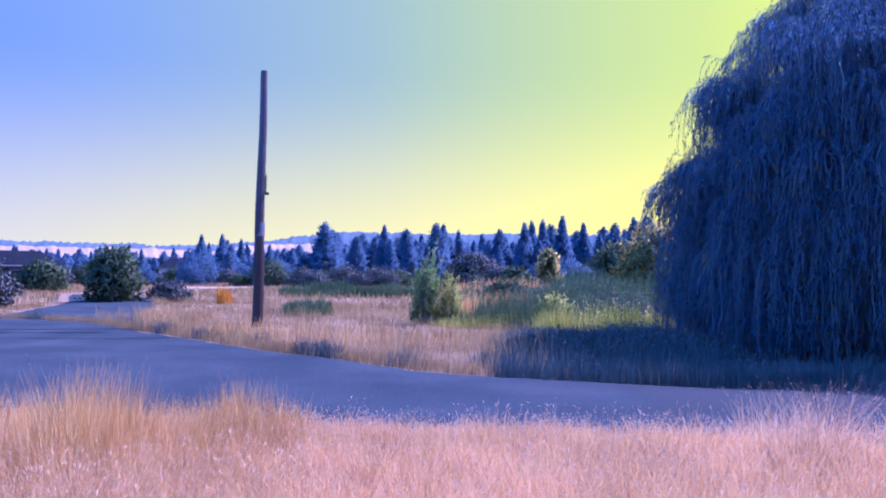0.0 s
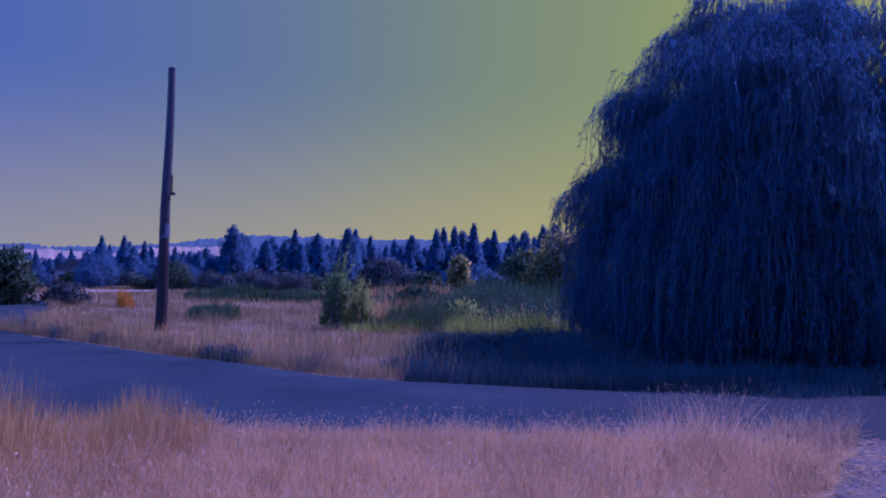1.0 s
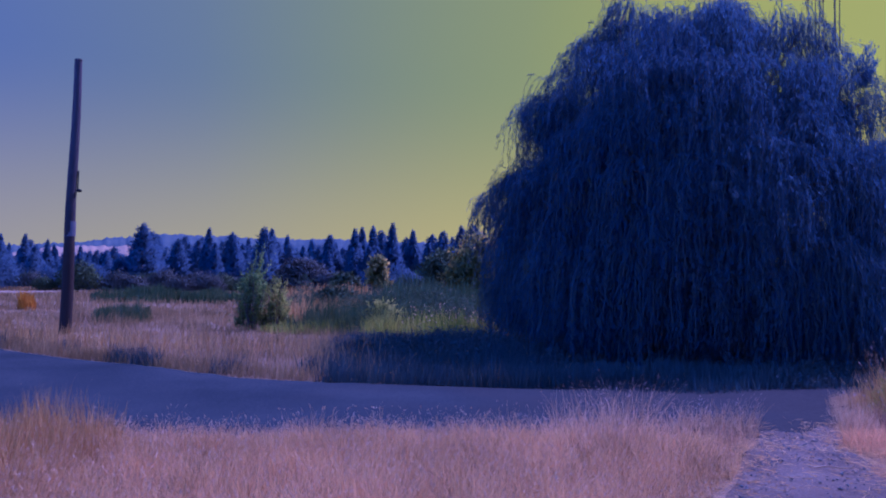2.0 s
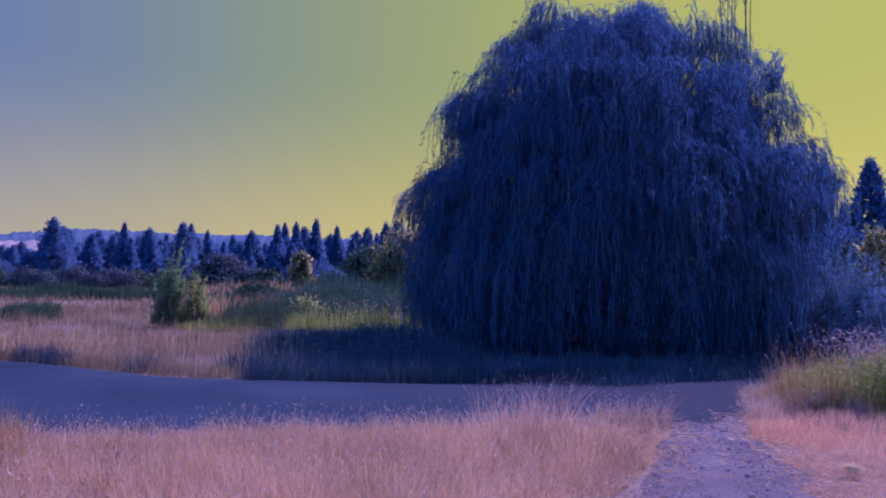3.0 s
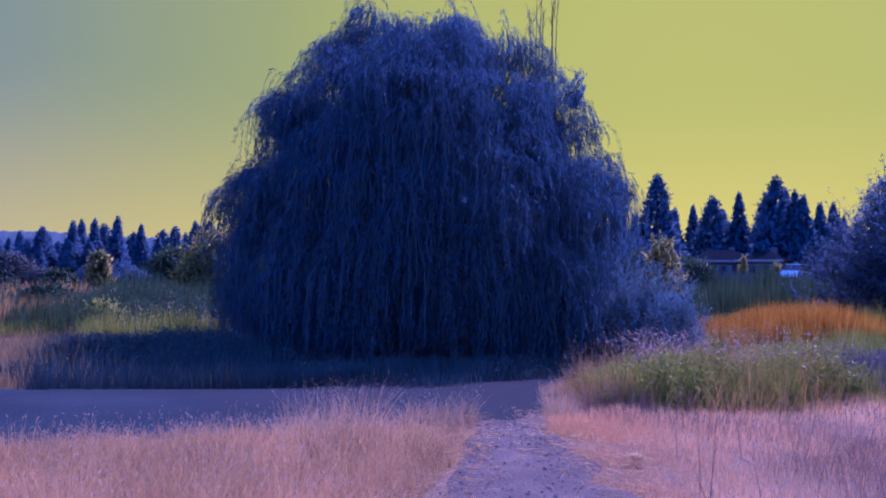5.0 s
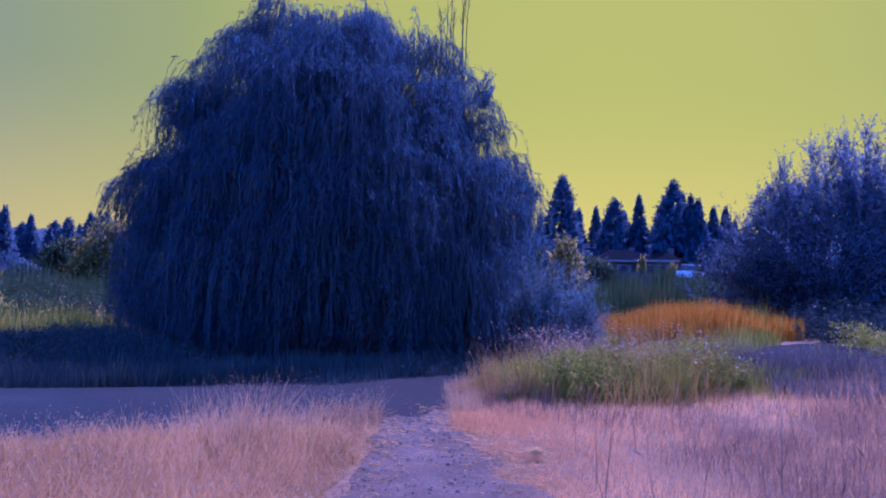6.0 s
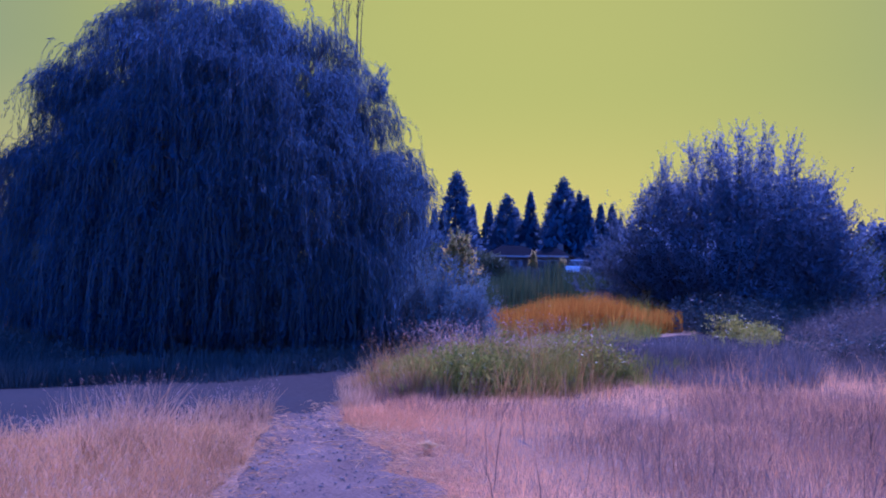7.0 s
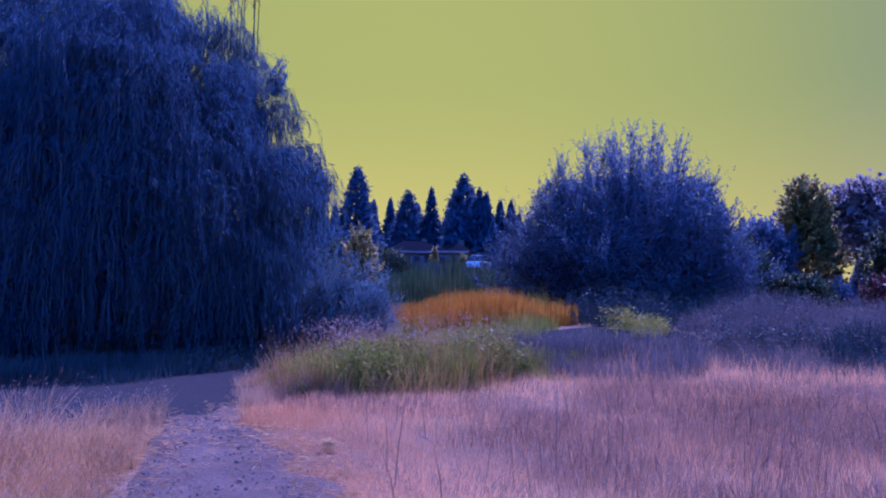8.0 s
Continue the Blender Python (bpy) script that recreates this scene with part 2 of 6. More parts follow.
def creosoted(m, top):
    """Old dark creosote that runs up a pole and fades out unevenly below a height."""
    n, l = m.node_tree.nodes.new, m.node_tree.links.new
    p = m.node_tree.nodes["Principled BSDF"]
    old = p.inputs["Base Color"].links[0].from_socket
    co, sep, ns, add, fade, mix = n("ShaderNodeTexCoord"), n("ShaderNodeSeparateXYZ"), n("ShaderNodeTexNoise"), n("ShaderNodeMath"), n("ShaderNodeMapRange"), n("ShaderNodeMixRGB")
    ns.inputs["Scale"].default_value = 3.0
    l(co.outputs["Object"], ns.inputs["Vector"])
    l(co.outputs["Object"], sep.inputs[0])
    add.operation, add.inputs[1].default_value = "MULTIPLY_ADD", 1.2
    l(ns.outputs["Fac"], add.inputs[0])
    l(sep.outputs["Z"], add.inputs[2])
    fade.inputs["From Min"].default_value, fade.inputs["From Max"].default_value = top - 1.0, top + 1.4
    fade.inputs["To Min"].default_value, fade.inputs["To Max"].default_value = 0.85, 0.0
    l(add.outputs[0], fade.inputs["Value"])
    l(fade.outputs[0], mix.inputs[0])
    l(old, mix.inputs[1])
    mix.inputs[2].default_value = (0.030, 0.018, 0.012, 1)
    l(mix.outputs[0], p.inputs["Base Color"])


creosoted(M_POLE, 3.6)
M_STEEL = solid("galvanised_steel", [(0.18, 0.18, 0.18), (0.35, 0.35, 0.35)], 6.0, 0.5, 0.1, 40.0, metal=0.7)
M_TAG = solid("faded_metal_sleeve", [(0.10, 0.09, 0.095), (0.15, 0.14, 0.14)], 5.0, 0.7, 0.1, 40.0)
M_HILL = solid("forested_hill", [(0.05, 0.07, 0.075), (0.07, 0.09, 0.09), (0.10, 0.11, 0.10)], 0.02, 0.95, 0.4, 0.15)
M_FIELD = solid("mown_stubble", [(0.24, 0.155, 0.095), (0.34, 0.23, 0.14)], 0.01, 0.95, 0.2, 0.2)
M_WALLS = solid("house_siding", [(0.06, 0.058, 0.055), (0.10, 0.095, 0.088)], 0.6, 0.8, 0.1, 8.0)
M_PALE = solid("pale_siding", [(0.42, 0.38, 0.33), (0.55, 0.50, 0.44)], 0.6, 0.8, 0.1, 8.0)
M_ROOF = solid("grey_roof_shingle", [(0.010, 0.011, 0.014), (0.018, 0.019, 0.022)], 0.8, 0.85, 0.3, 6.0)
M_TRIM = solid("weathered_trim", [(0.14, 0.14, 0.14), (0.2, 0.2, 0.19)], 2.0, 0.6, 0.05, 20.0)
M_GLASS = solid("dark_window_glass", [(0.02, 0.025, 0.03), (0.035, 0.04, 0.05)], 1.0, 0.08, 0.0, 10.0)
M_PAINT = solid("white_car_paint", [(0.70, 0.70, 0.70), (0.78, 0.78, 0.78)], 2.0, 0.25, 0.0, 30.0)
for dull in (M_ROOF, M_ROAD, M_PATH, M_SOIL):
    dull.node_tree.nodes["Principled BSDF"].inputs["Specular IOR Level"].default_value = 0.0
M_TYRE = solid("black_rubber", [(0.015, 0.015, 0.015), (0.03, 0.03, 0.03)], 6.0, 0.8, 0.2, 40.0)


# ---- building helpers ----
def sheet(name, v, f, mat, parent=None, smooth=False, normals=None):
    """A mesh object from arrays; every face has the same number of corners. normals: the shading normal of each vertex, for soft foliage."""
    v, f = np.asarray(v, np.float32), np.asarray(f, np.int32)
    me = bpy.data.meshes.new(name)
    me.vertices.add(len(v))
    me.vertices.foreach_set("co", v.ravel())
    me.loops.add(f.size)
    me.loops.foreach_set("vertex_index", f.ravel())
    me.polygons.add(len(f))
    me.polygons.foreach_set("loop_start", np.arange(0, f.size, f.shape[1], dtype=np.int32))
    if smooth:
        me.polygons.foreach_set("use_smooth", np.ones(len(f), bool))
    me.update(calc_edges=True)
    if normals is not None:
        me.polygons.foreach_set("use_smooth", np.ones(len(f), bool))
        me.normals_split_custom_set_from_vertices((normals / (np.linalg.norm(normals, axis=1)[:, None] + 1e-9)).tolist())
    me.materials.append(mat)
    ob = new(name, me)
    ob.parent = parent
    return ob


def part(name, bm, mat, parent, label=""):
    """A bmesh as one mesh object under a thing or a part."""
    me = bpy.data.meshes.new(name)
    bm.to_mesh(me)
    bm.free()
    me.materials.append(mat)
    ob = new(name, me)
    ob.parent = parent
    return tagged(ob, label)


def thing(name, m, label, category, group=""):
    ob = new(name)
    ob.empty_display_size = 0.2
    ob.matrix_basis = m
    return tagged(ob, label, category, group)


def box(bm, size, m, bevel=0.0):
    made = bmesh.ops.create_cube(bm, size=1.0, matrix=m @ Matrix.Diagonal((*size, 1)))
    if bevel:
        edges = list({e for v in made["verts"] for e in v.link_edges})
        bmesh.ops.bevel(bm, geom=edges, offset=bevel, segments=2, affect="EDGES")


def polar(az, d):
    return d * math.sin(radians(az)), d * math.cos(radians(az))


def step(a, b, x):
    k = np.clip((x - a) / (b - a), 0, 1)
    return k * k * (3 - 2 * k)


def waves(x, y, scale, seed):
    """Smooth cheap noise over the plane, about -1 to 1."""
    r = np.random.default_rng(seed)
    out = 0
    for k in range(5):
        a, ph, f = r.uniform(0, 6.28), r.uniform(0, 6.28), scale * r.uniform(0.6, 1.9)
        out = out + np.sin((x * np.cos(a) + y * np.sin(a)) * f + ph)
    return out / 3.0


def height(x, y):
    """The lie of the land: flat to the north, a low rise to the east."""
    x, y = np.asarray(x, float), np.asarray(y, float)
    d = np.hypot(x, y)
    rise = 0.85 * step(8, 26, x) * (1 - 0.95 * step(10.5, 17, y))
    bumps = 0.05 * waves(x, y, 0.5, 3) * step(5, 20, d)
    verge = 0.10 * step(12.5, 15, y - 0.15 * x) * step(-14, -8, x + 0.25 * y)
    az = np.degrees(np.arctan2(x, y))
    bank = 3.1 * step(52, 72, d) * step(34, 42, az) * (1 - step(66, 74, az))
    return rise + bumps * 0.5 + verge + bank


def on(x, y, dz=0.0):
    return float(height(x, y)) + dz


def quads_of(nu, nv, close=False):
    """Faces of a grid of nu rows with nv points each."""
    i, j = np.meshgrid(np.arange(nu - 1), np.arange(nv if close else nv - 1), indexing="ij")
    a, b = i * nv + j, i * nv + (j + 1) % nv
    return np.stack([a, b, b + nv, a + nv], -1).reshape(-1, 4)


def tube(points, radii, sides=8):
    """A round limb along points, tapering by radii."""
    pts = np.asarray(points, float)
    tan = np.gradient(pts, axis=0)
    tan /= np.linalg.norm(tan, axis=1)[:, None] + 1e-9
    ref = np.where(np.abs(tan[:, 2:3]) > 0.9, [[1.0, 0, 0]], [[0, 0, 1.0]])
    u = np.cross(tan, ref)
    u /= np.linalg.norm(u, axis=1)[:, None] + 1e-9
    w = np.cross(tan, u)
    a = np.arange(sides) * 2 * np.pi / sides
    ring = np.cos(a)[None, :, None] * u[:, None] + np.sin(a)[None, :, None] * w[:, None]
    v = pts[:, None] + ring * np.asarray(radii, float)[:, None, None]
    return v.reshape(-1, 3), quads_of(len(pts), sides, True)


def merge(pieces):
    vs, fs, n = [], [], 0
    for v, f in pieces:
        vs.append(v)
        fs.append(f + n)
        n += len(v)
    return np.concatenate(vs), np.concatenate(fs)


def leaf_quads(p, d, length, width, rng):
    """Pointed, slightly folded leaves: start, direction, length and width of each."""
    n = len(p)
    d = d / (np.linalg.norm(d, axis=1)[:, None] + 1e-9)
    side = np.cross(d, rng.normal(size=(n, 3)))
    side /= np.linalg.norm(side, axis=1)[:, None] + 1e-9
    up = np.cross(side, d)
    length, width = np.asarray(length)[:, None], np.asarray(width)[:, None]
    mid = p + d * length * 0.45 + up * width * 0.25
    v = np.stack([p, mid - side * width / 2, p + d * length, mid + side * width / 2], 1).reshape(-1, 3)
    return v, np.arange(4 * n).reshape(n, 4)


def soft(v, centre, rng, rough):
    """Normals of leaves of four corners: away from a centre, each leaf turned a little its own way."""
    mid = v.reshape(-1, 4, 3).mean(1) - centre
    mid = mid / (np.linalg.norm(mid, axis=1)[:, None] + 1e-9) + rng.normal(scale=rough, size=mid.shape)
    return np.repeat(mid, 4, 0)


def blades(x, y, h, w, rng, lean=0.25, z=None, out=None):
    """Bent grass blades of two segments standing on the land."""
    n = len(x)
    z = height(x, y) if z is None else z
    a = rng.uniform(0, 2 * np.pi, n)
    b = 2.4 * waves(x, y, 1.2, 41) + 2.0 * waves(x, y, 5.0, 42) + rng.normal(scale=1.5, size=n)
    side = np.stack([np.cos(a), np.sin(a), np.zeros(n)], 1) * (w / 2)[:, None]
    if out is not None:
        b = out
    k = rng.uniform(0.2, 1.0, n) * lean * h
    bend = np.stack([np.cos(b) * k, np.sin(b) * k, np.zeros(n)], 1)
    base = np.stack([x, y, z - 0.02], 1)
    mid = base + bend * 0.35 + np.stack([0 * h, 0 * h, h * 0.55], 1)
    tip = base + bend + np.stack([0 * h, 0 * h, h], 1)
    v = np.stack([base - side, base + side, mid + side * 0.8, mid - side * 0.8, tip], 1).reshape(-1, 3)
    o = np.arange(n)[:, None] * 5
    f = np.concatenate([o + [[0, 1, 2]], o + [[0, 2, 3]], o + [[3, 2, 4]]], 1).reshape(-1, 3)
    return v, f, tip, bend


def seed_heads(tip, bend, rng, length=0.07, width=0.014):
    n = len(tip)
    d = bend * 2 + np.stack([np.zeros(n), np.zeros(n), np.full(n, 0.25)], 1) + rng.normal(scale=0.04, size=(n, 3))
    v, f = leaf_quads(tip - d * 0.05, d, length * rng.uniform(0.6, 1.3, n), np.full(n, width), rng)
    return v, np.concatenate([f[:, [0, 1, 2]], f[:, [0, 2, 3]]])


def scatter(n, az0, az1, d0, d1, rng):
    """Even random points over a sector of the plan."""
    a = np.radians(rng.uniform(az0, az1, n))
    d = np.sqrt(rng.uniform(d0 * d0, d1 * d1, n))
    return d * np.sin(a), d * np.cos(a)


def along(x, y, line):
    """Signed distance to the left of a polyline that runs west to east: y minus the line's y."""
    lx, ly = zip(*line)
    return y - np.interp(x, lx, ly)


# ---- the road, the path and the land ----
ROAD_FAR = [(-34, 31), (-20, 27.6), (-14.6, 25.6), (-11, 24.3), (-8.2, 21.6), (-4.2, 17.0), (-0.9, 13.7), (1.9, 12.5), (4.3, 12.0), (7.3, 12.5), (10.4, 12.4), (14, 11.4), (17.5, 10.5), (21.5, 9.6)]
ROAD_NEAR = [(-34, 10), (-20, 9.4), (-12, 9.0), (-8, 8.9), (-4.6, 8.7), (-2, 8.5), (0, 8.4), (2, 8.2), (4.2, 7.9), (6.2, 7.7), (9.0, 10.3), (12.2, 9.5), (15.6, 8.0), (19.0, 6.9)]
PATH_LEFT = [(-6.7, -9.6), (-3.3, -4.4), (-1.15, -0.9), (1.05, 2.4), (2.28, 4.0), (3.22, 5.25), (4.2, 6.35), (5.0, 7.5), (5.4, 8.4)]
PATH_RIGHT = [(-5.0, -10.4), (-1.8, -5.0), (0.6, -1.5), (2.85, 1.9), (3.85, 3.3), (4.62, 4.4), (5.32, 5.7), (6.0, 7.3), (6.7, 8.2)]
BRANCH = [(-10.5, 20.0), (-12.6, 26.0), (-14.9, 33.0), (-18.0, 43.0), (-27.0, 62.0)]


def refine(line, n):
    p = np.asarray(line, float)
    s = np.concatenate([[0], np.cumsum(np.hypot(*np.diff(p, axis=0).T))])
    t = np.linspace(0, s[-1], n)
    q = np.stack([np.interp(t, s, p[:, 0]), np.interp(t, s, p[:, 1])], 1)
    for _ in range(3):
        q[1:-1] = (q[:-2] + 2 * q[1:-1] + q[2:]) / 4
    return q


def ribbon(name, a, b, mat, lift, label, rows=120, cols=14, ragged=0.0):
    """A draped surface between two edge lines."""
    pa, pb = refine(a, rows), refine(b, rows)
    w = np.linspace(0, 1, cols)[None, :, None]
    if ragged:
        pa = pa + ragged * np.stack([waves(pa[:, 0], pa[:, 1], 4.0, 11), waves(pa[:, 0], pa[:, 1], 3.1, 12)], 1)
        pb = pb + ragged * np.stack([waves(pb[:, 0], pb[:, 1], 4.0, 13), waves(pb[:, 0], pb[:, 1], 3.1, 14)], 1)
    g = pa[:, None] * (1 - w) + pb[:, None] * w
    z = height(g[..., 0], g[..., 1]) + lift
    z = z + 0.012 * waves(g[..., 0], g[..., 1], 5.0, 21)
    z[:, 0] -= lift + 0.03
    z[:, -1] -= lift + 0.03
    v = np.concatenate([g, z[..., None]], -1).reshape(-1, 3)
    return tagged(sheet(name, v, quads_of(rows, cols), mat, smooth=True), label, name.replace("_", " "), kind="structure")


def land():
    rings = np.concatenate([[0.0, 0.8], np.geomspace(1.5, 4600, 150)])
    nv = 288
    a = np.arange(nv) * 2 * np.pi / nv
    x, y = rings[:, None] * np.sin(a), rings[:, None] * np.cos(a)
    v = np.stack([x, y, height(x, y)], -1).reshape(-1, 3)
    tagged(sheet("ground", v, quads_of(len(rings), nv, True)[:, ::-1], M_SOIL, smooth=True), "dry earth with straw litter under the grass", "ground", kind="structure")


land()
ribbon("road", ROAD_NEAR, ROAD_FAR, M_ROAD, 0.045, "worn grey gravel road curving past the willow", 150, 18, 0.06)
off = np.array([2.6, 0.6])
ribbon("road_branch", [tuple(np.array(p) + off) for p in BRANCH], [tuple(np.array(p) - off) for p in BRANCH], M_ROAD, 0.055, "gravel side road leading away between dry fields", 60, 8, 0.1)
ribbon("road_seam", [(-14.5, 17.9), (-11.5, 18.0), (-8.0, 18.15), (-6.4, 18.4)], [(-14.5, 18.02), (-11.5, 18.10), (-8.0, 18.26), (-6.4, 18.46)], M_TYRE, 0.056, "dark tar seam across the old asphalt", 40, 4, 0.03)
ribbon("path", PATH_RIGHT, PATH_LEFT, M_PATH, 0.03, "trodden dirt path strewn with pebbles and straw", 130, 14, 0.10)
ribbon("far_road", [polar(-32, 96), polar(-20, 99), polar(-10, 106), polar(-4, 120)], [polar(-32, 103), polar(-20, 106), polar(-10, 113), polar(-4, 127)], M_FIELD, 0.10, "pale gravel track at the far side of the field", 40, 4)


def hill(name, az0, az1, d, top, mat, seed, label, depth=500.0, tail=3.0, jag=0.0):
    """A long ridge far off: rounded, with an uneven skyline."""
    n, k = 700, 10
    az = np.radians(np.linspace(az0, az1, n))
    u = np.linspace(0, 1, n)
    crest = np.array([top(math.degrees(a)) for a in az])
    crest = crest + 2.2 * waves(np.degrees(az), 0 * az, 2.5, seed) + 0.9 * waves(np.degrees(az), 0 * az, 9.0, seed + 1) + jag * np.abs(waves(np.degrees(az), 0 * az, 45.0, seed + 2))
    crest = crest * np.minimum(1, np.minimum(u, 1 - u) * tail * 4)
    rows = []
    for j in range(k):
        s = j / (k - 1)
        dd = d + depth * s
        z = crest * math.sin(min(1, s * 1.6) * math.pi / 2) - 2.0
        rows.append(np.stack([dd * np.sin(az), dd * np.cos(az), z], 1))
    rows.append(np.stack([(d + depth * 1.5) * np.sin(az), (d + depth * 1.5) * np.cos(az), 0 * az - 5], 1))
    return tagged(sheet(name, np.concatenate(rows), quads_of(k + 1, n)[:, ::-1], mat, smooth=True), label, "hill", kind="structure")


hill("hill_stubble", -75, 4, 1100, lambda a: 47 + 13 * float(step(-17, -12, a)) - 40 * float(step(-9.5, -5, a)), M_FIELD, 5, "pale mown hillside far behind the woods")
hill("hill_forest", -80, 32, 1700, lambda a: 74 + 42 * float(step(-18, -6, a)) - 12 * float(step(4, 26, a)), M_HILL, 8, "distant hills dark with forest", jag=5.0)
hill("hill_east", 28, 118, 900, lambda a: 22.0, M_HILL, 15, "low wooded rise behind the houses")


# ---- trees and shrubs ----
def limb(p0, p1, r0, r1, rng, bend=0.12, n=6, sides=7):
    t = np.linspace(0, 1, n)[:, None]
    p0, p1 = np.asarray(p0, float), np.asarray(p1, float)
    ln = np.linalg.norm(p1 - p0)
    mid = rng.normal(scale=bend * ln, size=3) * np.array([1, 1, 0.4])
    pts = p0 * (1 - t) + p1 * t + mid * np.sin(t * np.pi)
    return tube(pts, r0 + (r1 - r0) * t[:, 0], sides)


def willow():
    """Weeping willow: forked trunk, arching limbs and many hanging clumps of leafy shoots."""
    rng = np.random.default_rng(41)
    az, dist = 29.2, 19.6
    x, y = polar(az, dist)
    tree = thing("willow_tree", pose(x, y, on(x, y) - 0.05, 0, 0, -az), "large weeping willow with dense curtains of hanging shoots", "tree")
    # crown outline: height against reach on the west side, the east side and front to back
    zs = [0.0, 1.0, 2.4, 3.4, 4.2, 4.75, 4.95, 5.6, 6.5, 7.4, 8.0, 8.5, 8.9]
    west = [4.2, 4.3, 4.45, 4.85, 4.75, 4.3, 3.5, 3.65, 3.75, 3.05, 2.35, 1.75, 1.0]
    east = [3.9, 4.2, 5.0, 5.3, 5.2, 5.0, 4.6, 4.2, 4.0, 3.3, 2.7, 1.4, 0.6]
    deep = [4.0, 4.3, 4.6, 4.6, 4.3, 4.0, 3.9, 3.6, 3.1, 2.5, 1.9, 1.2, 0.5]

    def envelope(a, z):
        c, w = math.cos(a), math.sin(a)
        rx = np.interp(z, zs, west if c < 0 else east)
        return 1.0 / math.sqrt((c / rx) ** 2 + (w / np.interp(z, zs, deep)) ** 2)

    # clumps: across, away, top, radius, longest fall, share of shoots
    clumps = [(-4.2, 0.2, 4.45, 0.42, 1.0, 1.1), (-4.65, -0.2, 3.9, 0.42, 1.1, 1.1), (-3.75, -0.1, 4.6, 0.42, 1.2, 1.0), (-3.5, 0.0, 6.5, 0.42, 1.0, 1.2), (-3.3, 0.4, 6.1, 0.42, 1.1, 0.8), (-2.85, 0.1, 7.2, 0.42, 1.1, 1.1),
              (-2.25, -0.1, 7.8, 0.42, 1.2, 1.0), (-1.75, 0.2, 8.3, 0.40, 1.3, 1.0), (-1.35, 0.0, 8.75, 0.42, 1.5, 1.2), (-0.95, 0.1, 8.5, 0.42, 1.2, 1.0), (-0.2, 0.1, 8.3, 0.55, 1.4, 1.0), (0.45, -0.1, 8.3, 0.5, 1.5, 1.0),
              (0.9, 0.0, 8.6, 0.38, 1.3, 1.3), (1.5, 0.1, 8.1, 0.5, 1.3, 1.0), (2.1, 0.0, 8.15, 0.55, 1.4, 1.0), (2.7, 0.0, 8.05, 0.5, 1.4, 1.0), (3.2, 0.2, 7.5, 0.5, 1.4, 1.0), (3.6, 0.0, 6.8, 0.5, 1.4, 1.0), (4.0, 0.1, 6.2, 0.5, 1.2, 1.0), (4.5, 0.0, 5.15, 0.55, 1.6, 1.0), (4.95, 0.1, 4.6, 0.5, 1.7, 1.0)]
    for z in np.arange(1.5, 8.7, 0.62):
        a = rng.uniform(0, 0.5)
        while a < 2 * np.pi:
            r = rng.uniform(0.42, 0.82) * (0.8 if z > 7.2 else 1.0)
            reach = envelope(a, z) - r * rng.uniform(0.75, 1.25)
            a += 1.30 * r / max(0.8, reach) * rng.uniform(0.85, 1.3)
            if reach < 0.15 or rng.uniform() < 0.10:
                continue
            q = reach * (1.0 if rng.uniform() < 0.72 else rng.uniform(0.75, 0.95))
            fall = rng.uniform(0.8, 1.9) if z > 3.2 else rng.uniform(1.2, 3.0)
            clumps.append((q * math.cos(a), q * math.sin(a), z + rng.normal(scale=0.16), r, fall, rng.uniform(0.55, 1.15)))
    # thin places in the crown where the sky comes through: across, height, half width, half height
    gaps = [(2.0, 6.65, 0.17, 0.22), (2.22, 7.0, 0.08, 0.2), (1.78, 6.9, 0.06, 0.12), (2.15, 6.35, 0.07, 0.1), (-1.2, 4.95, 0.05, 0.13), (-0.15, 4.85, 0.05, 0.09), (-1.35, 4.25, 0.07, 0.08), (-2.2, 4.3, 0.04, 0.09), (-3.0, 4.4, 0.05, 0.12), (-3.75, 2.15, 0.10, 0.24), (-2.7, 3.6, 0.04, 0.11)]
    P, D, S, stems = [], [], [], []

    def shoot(pts, per_metre, jitter, spread):
        ln = np.linalg.norm(np.diff(pts, axis=0), axis=1)
        m, k = int(per_metre * ln.sum()) + 6, len(pts)
        tt = rng.uniform(0.0, 1, m) * (k - 1)
        j = np.minimum(tt.astype(int), k - 2)
        w = (tt - j)[:, None]
        P.append(pts[j] * (1 - w) + pts[j + 1] * w + rng.normal(scale=jitter, size=(m, 3)))
        D.append((pts[j + 1] - pts[j]) / ln[j][:, None] + [0, 0, -0.35] + rng.normal(scale=spread, size=(m, 3)))
        S.append(rng.uniform(0.6, 1.25, m))
        stems.append((pts, 0.0028))

    # plumes that arch outwards round the outline and hang free
    for px, top, side, k in ((-4.95, 3.6, -1, 5), (-4.85, 4.05, -1, 7), (-4.45, 4.5, -1, 7), (-3.95, 4.75, -1, 5), (-3.7, 5.7, -1, 3), (-3.85, 6.35, -1, 6), (-3.55, 6.8, -1, 4), (-3.1, 7.35, -1, 6), (-2.65, 7.75, -1, 3), (-2.2, 8.15, -1, 5), (-1.8, 8.6, -1, 4), (-1.6, 9.1, -1, 5), (-1.1, 9.05, 1, 6), (-0.5, 8.65, 1, 4), (0.1, 8.55, -1, 4), (0.6, 8.7, -1, 3), (1.0, 8.85, 1, 6), (1.6, 8.35, 1, 3), (2.3, 8.45, 1, 4), (2.9, 8.3, 1, 5), (3.4, 7.7, 1, 4), (3.8, 7.0, 1, 3), (4.45, 6.25, 1, 7), (4.6, 5.6, 1, 4), (5.0, 5.1, 1, 8), (5.2, 4.6, 1, 8), (5.35, 3.9, 1, 5)):
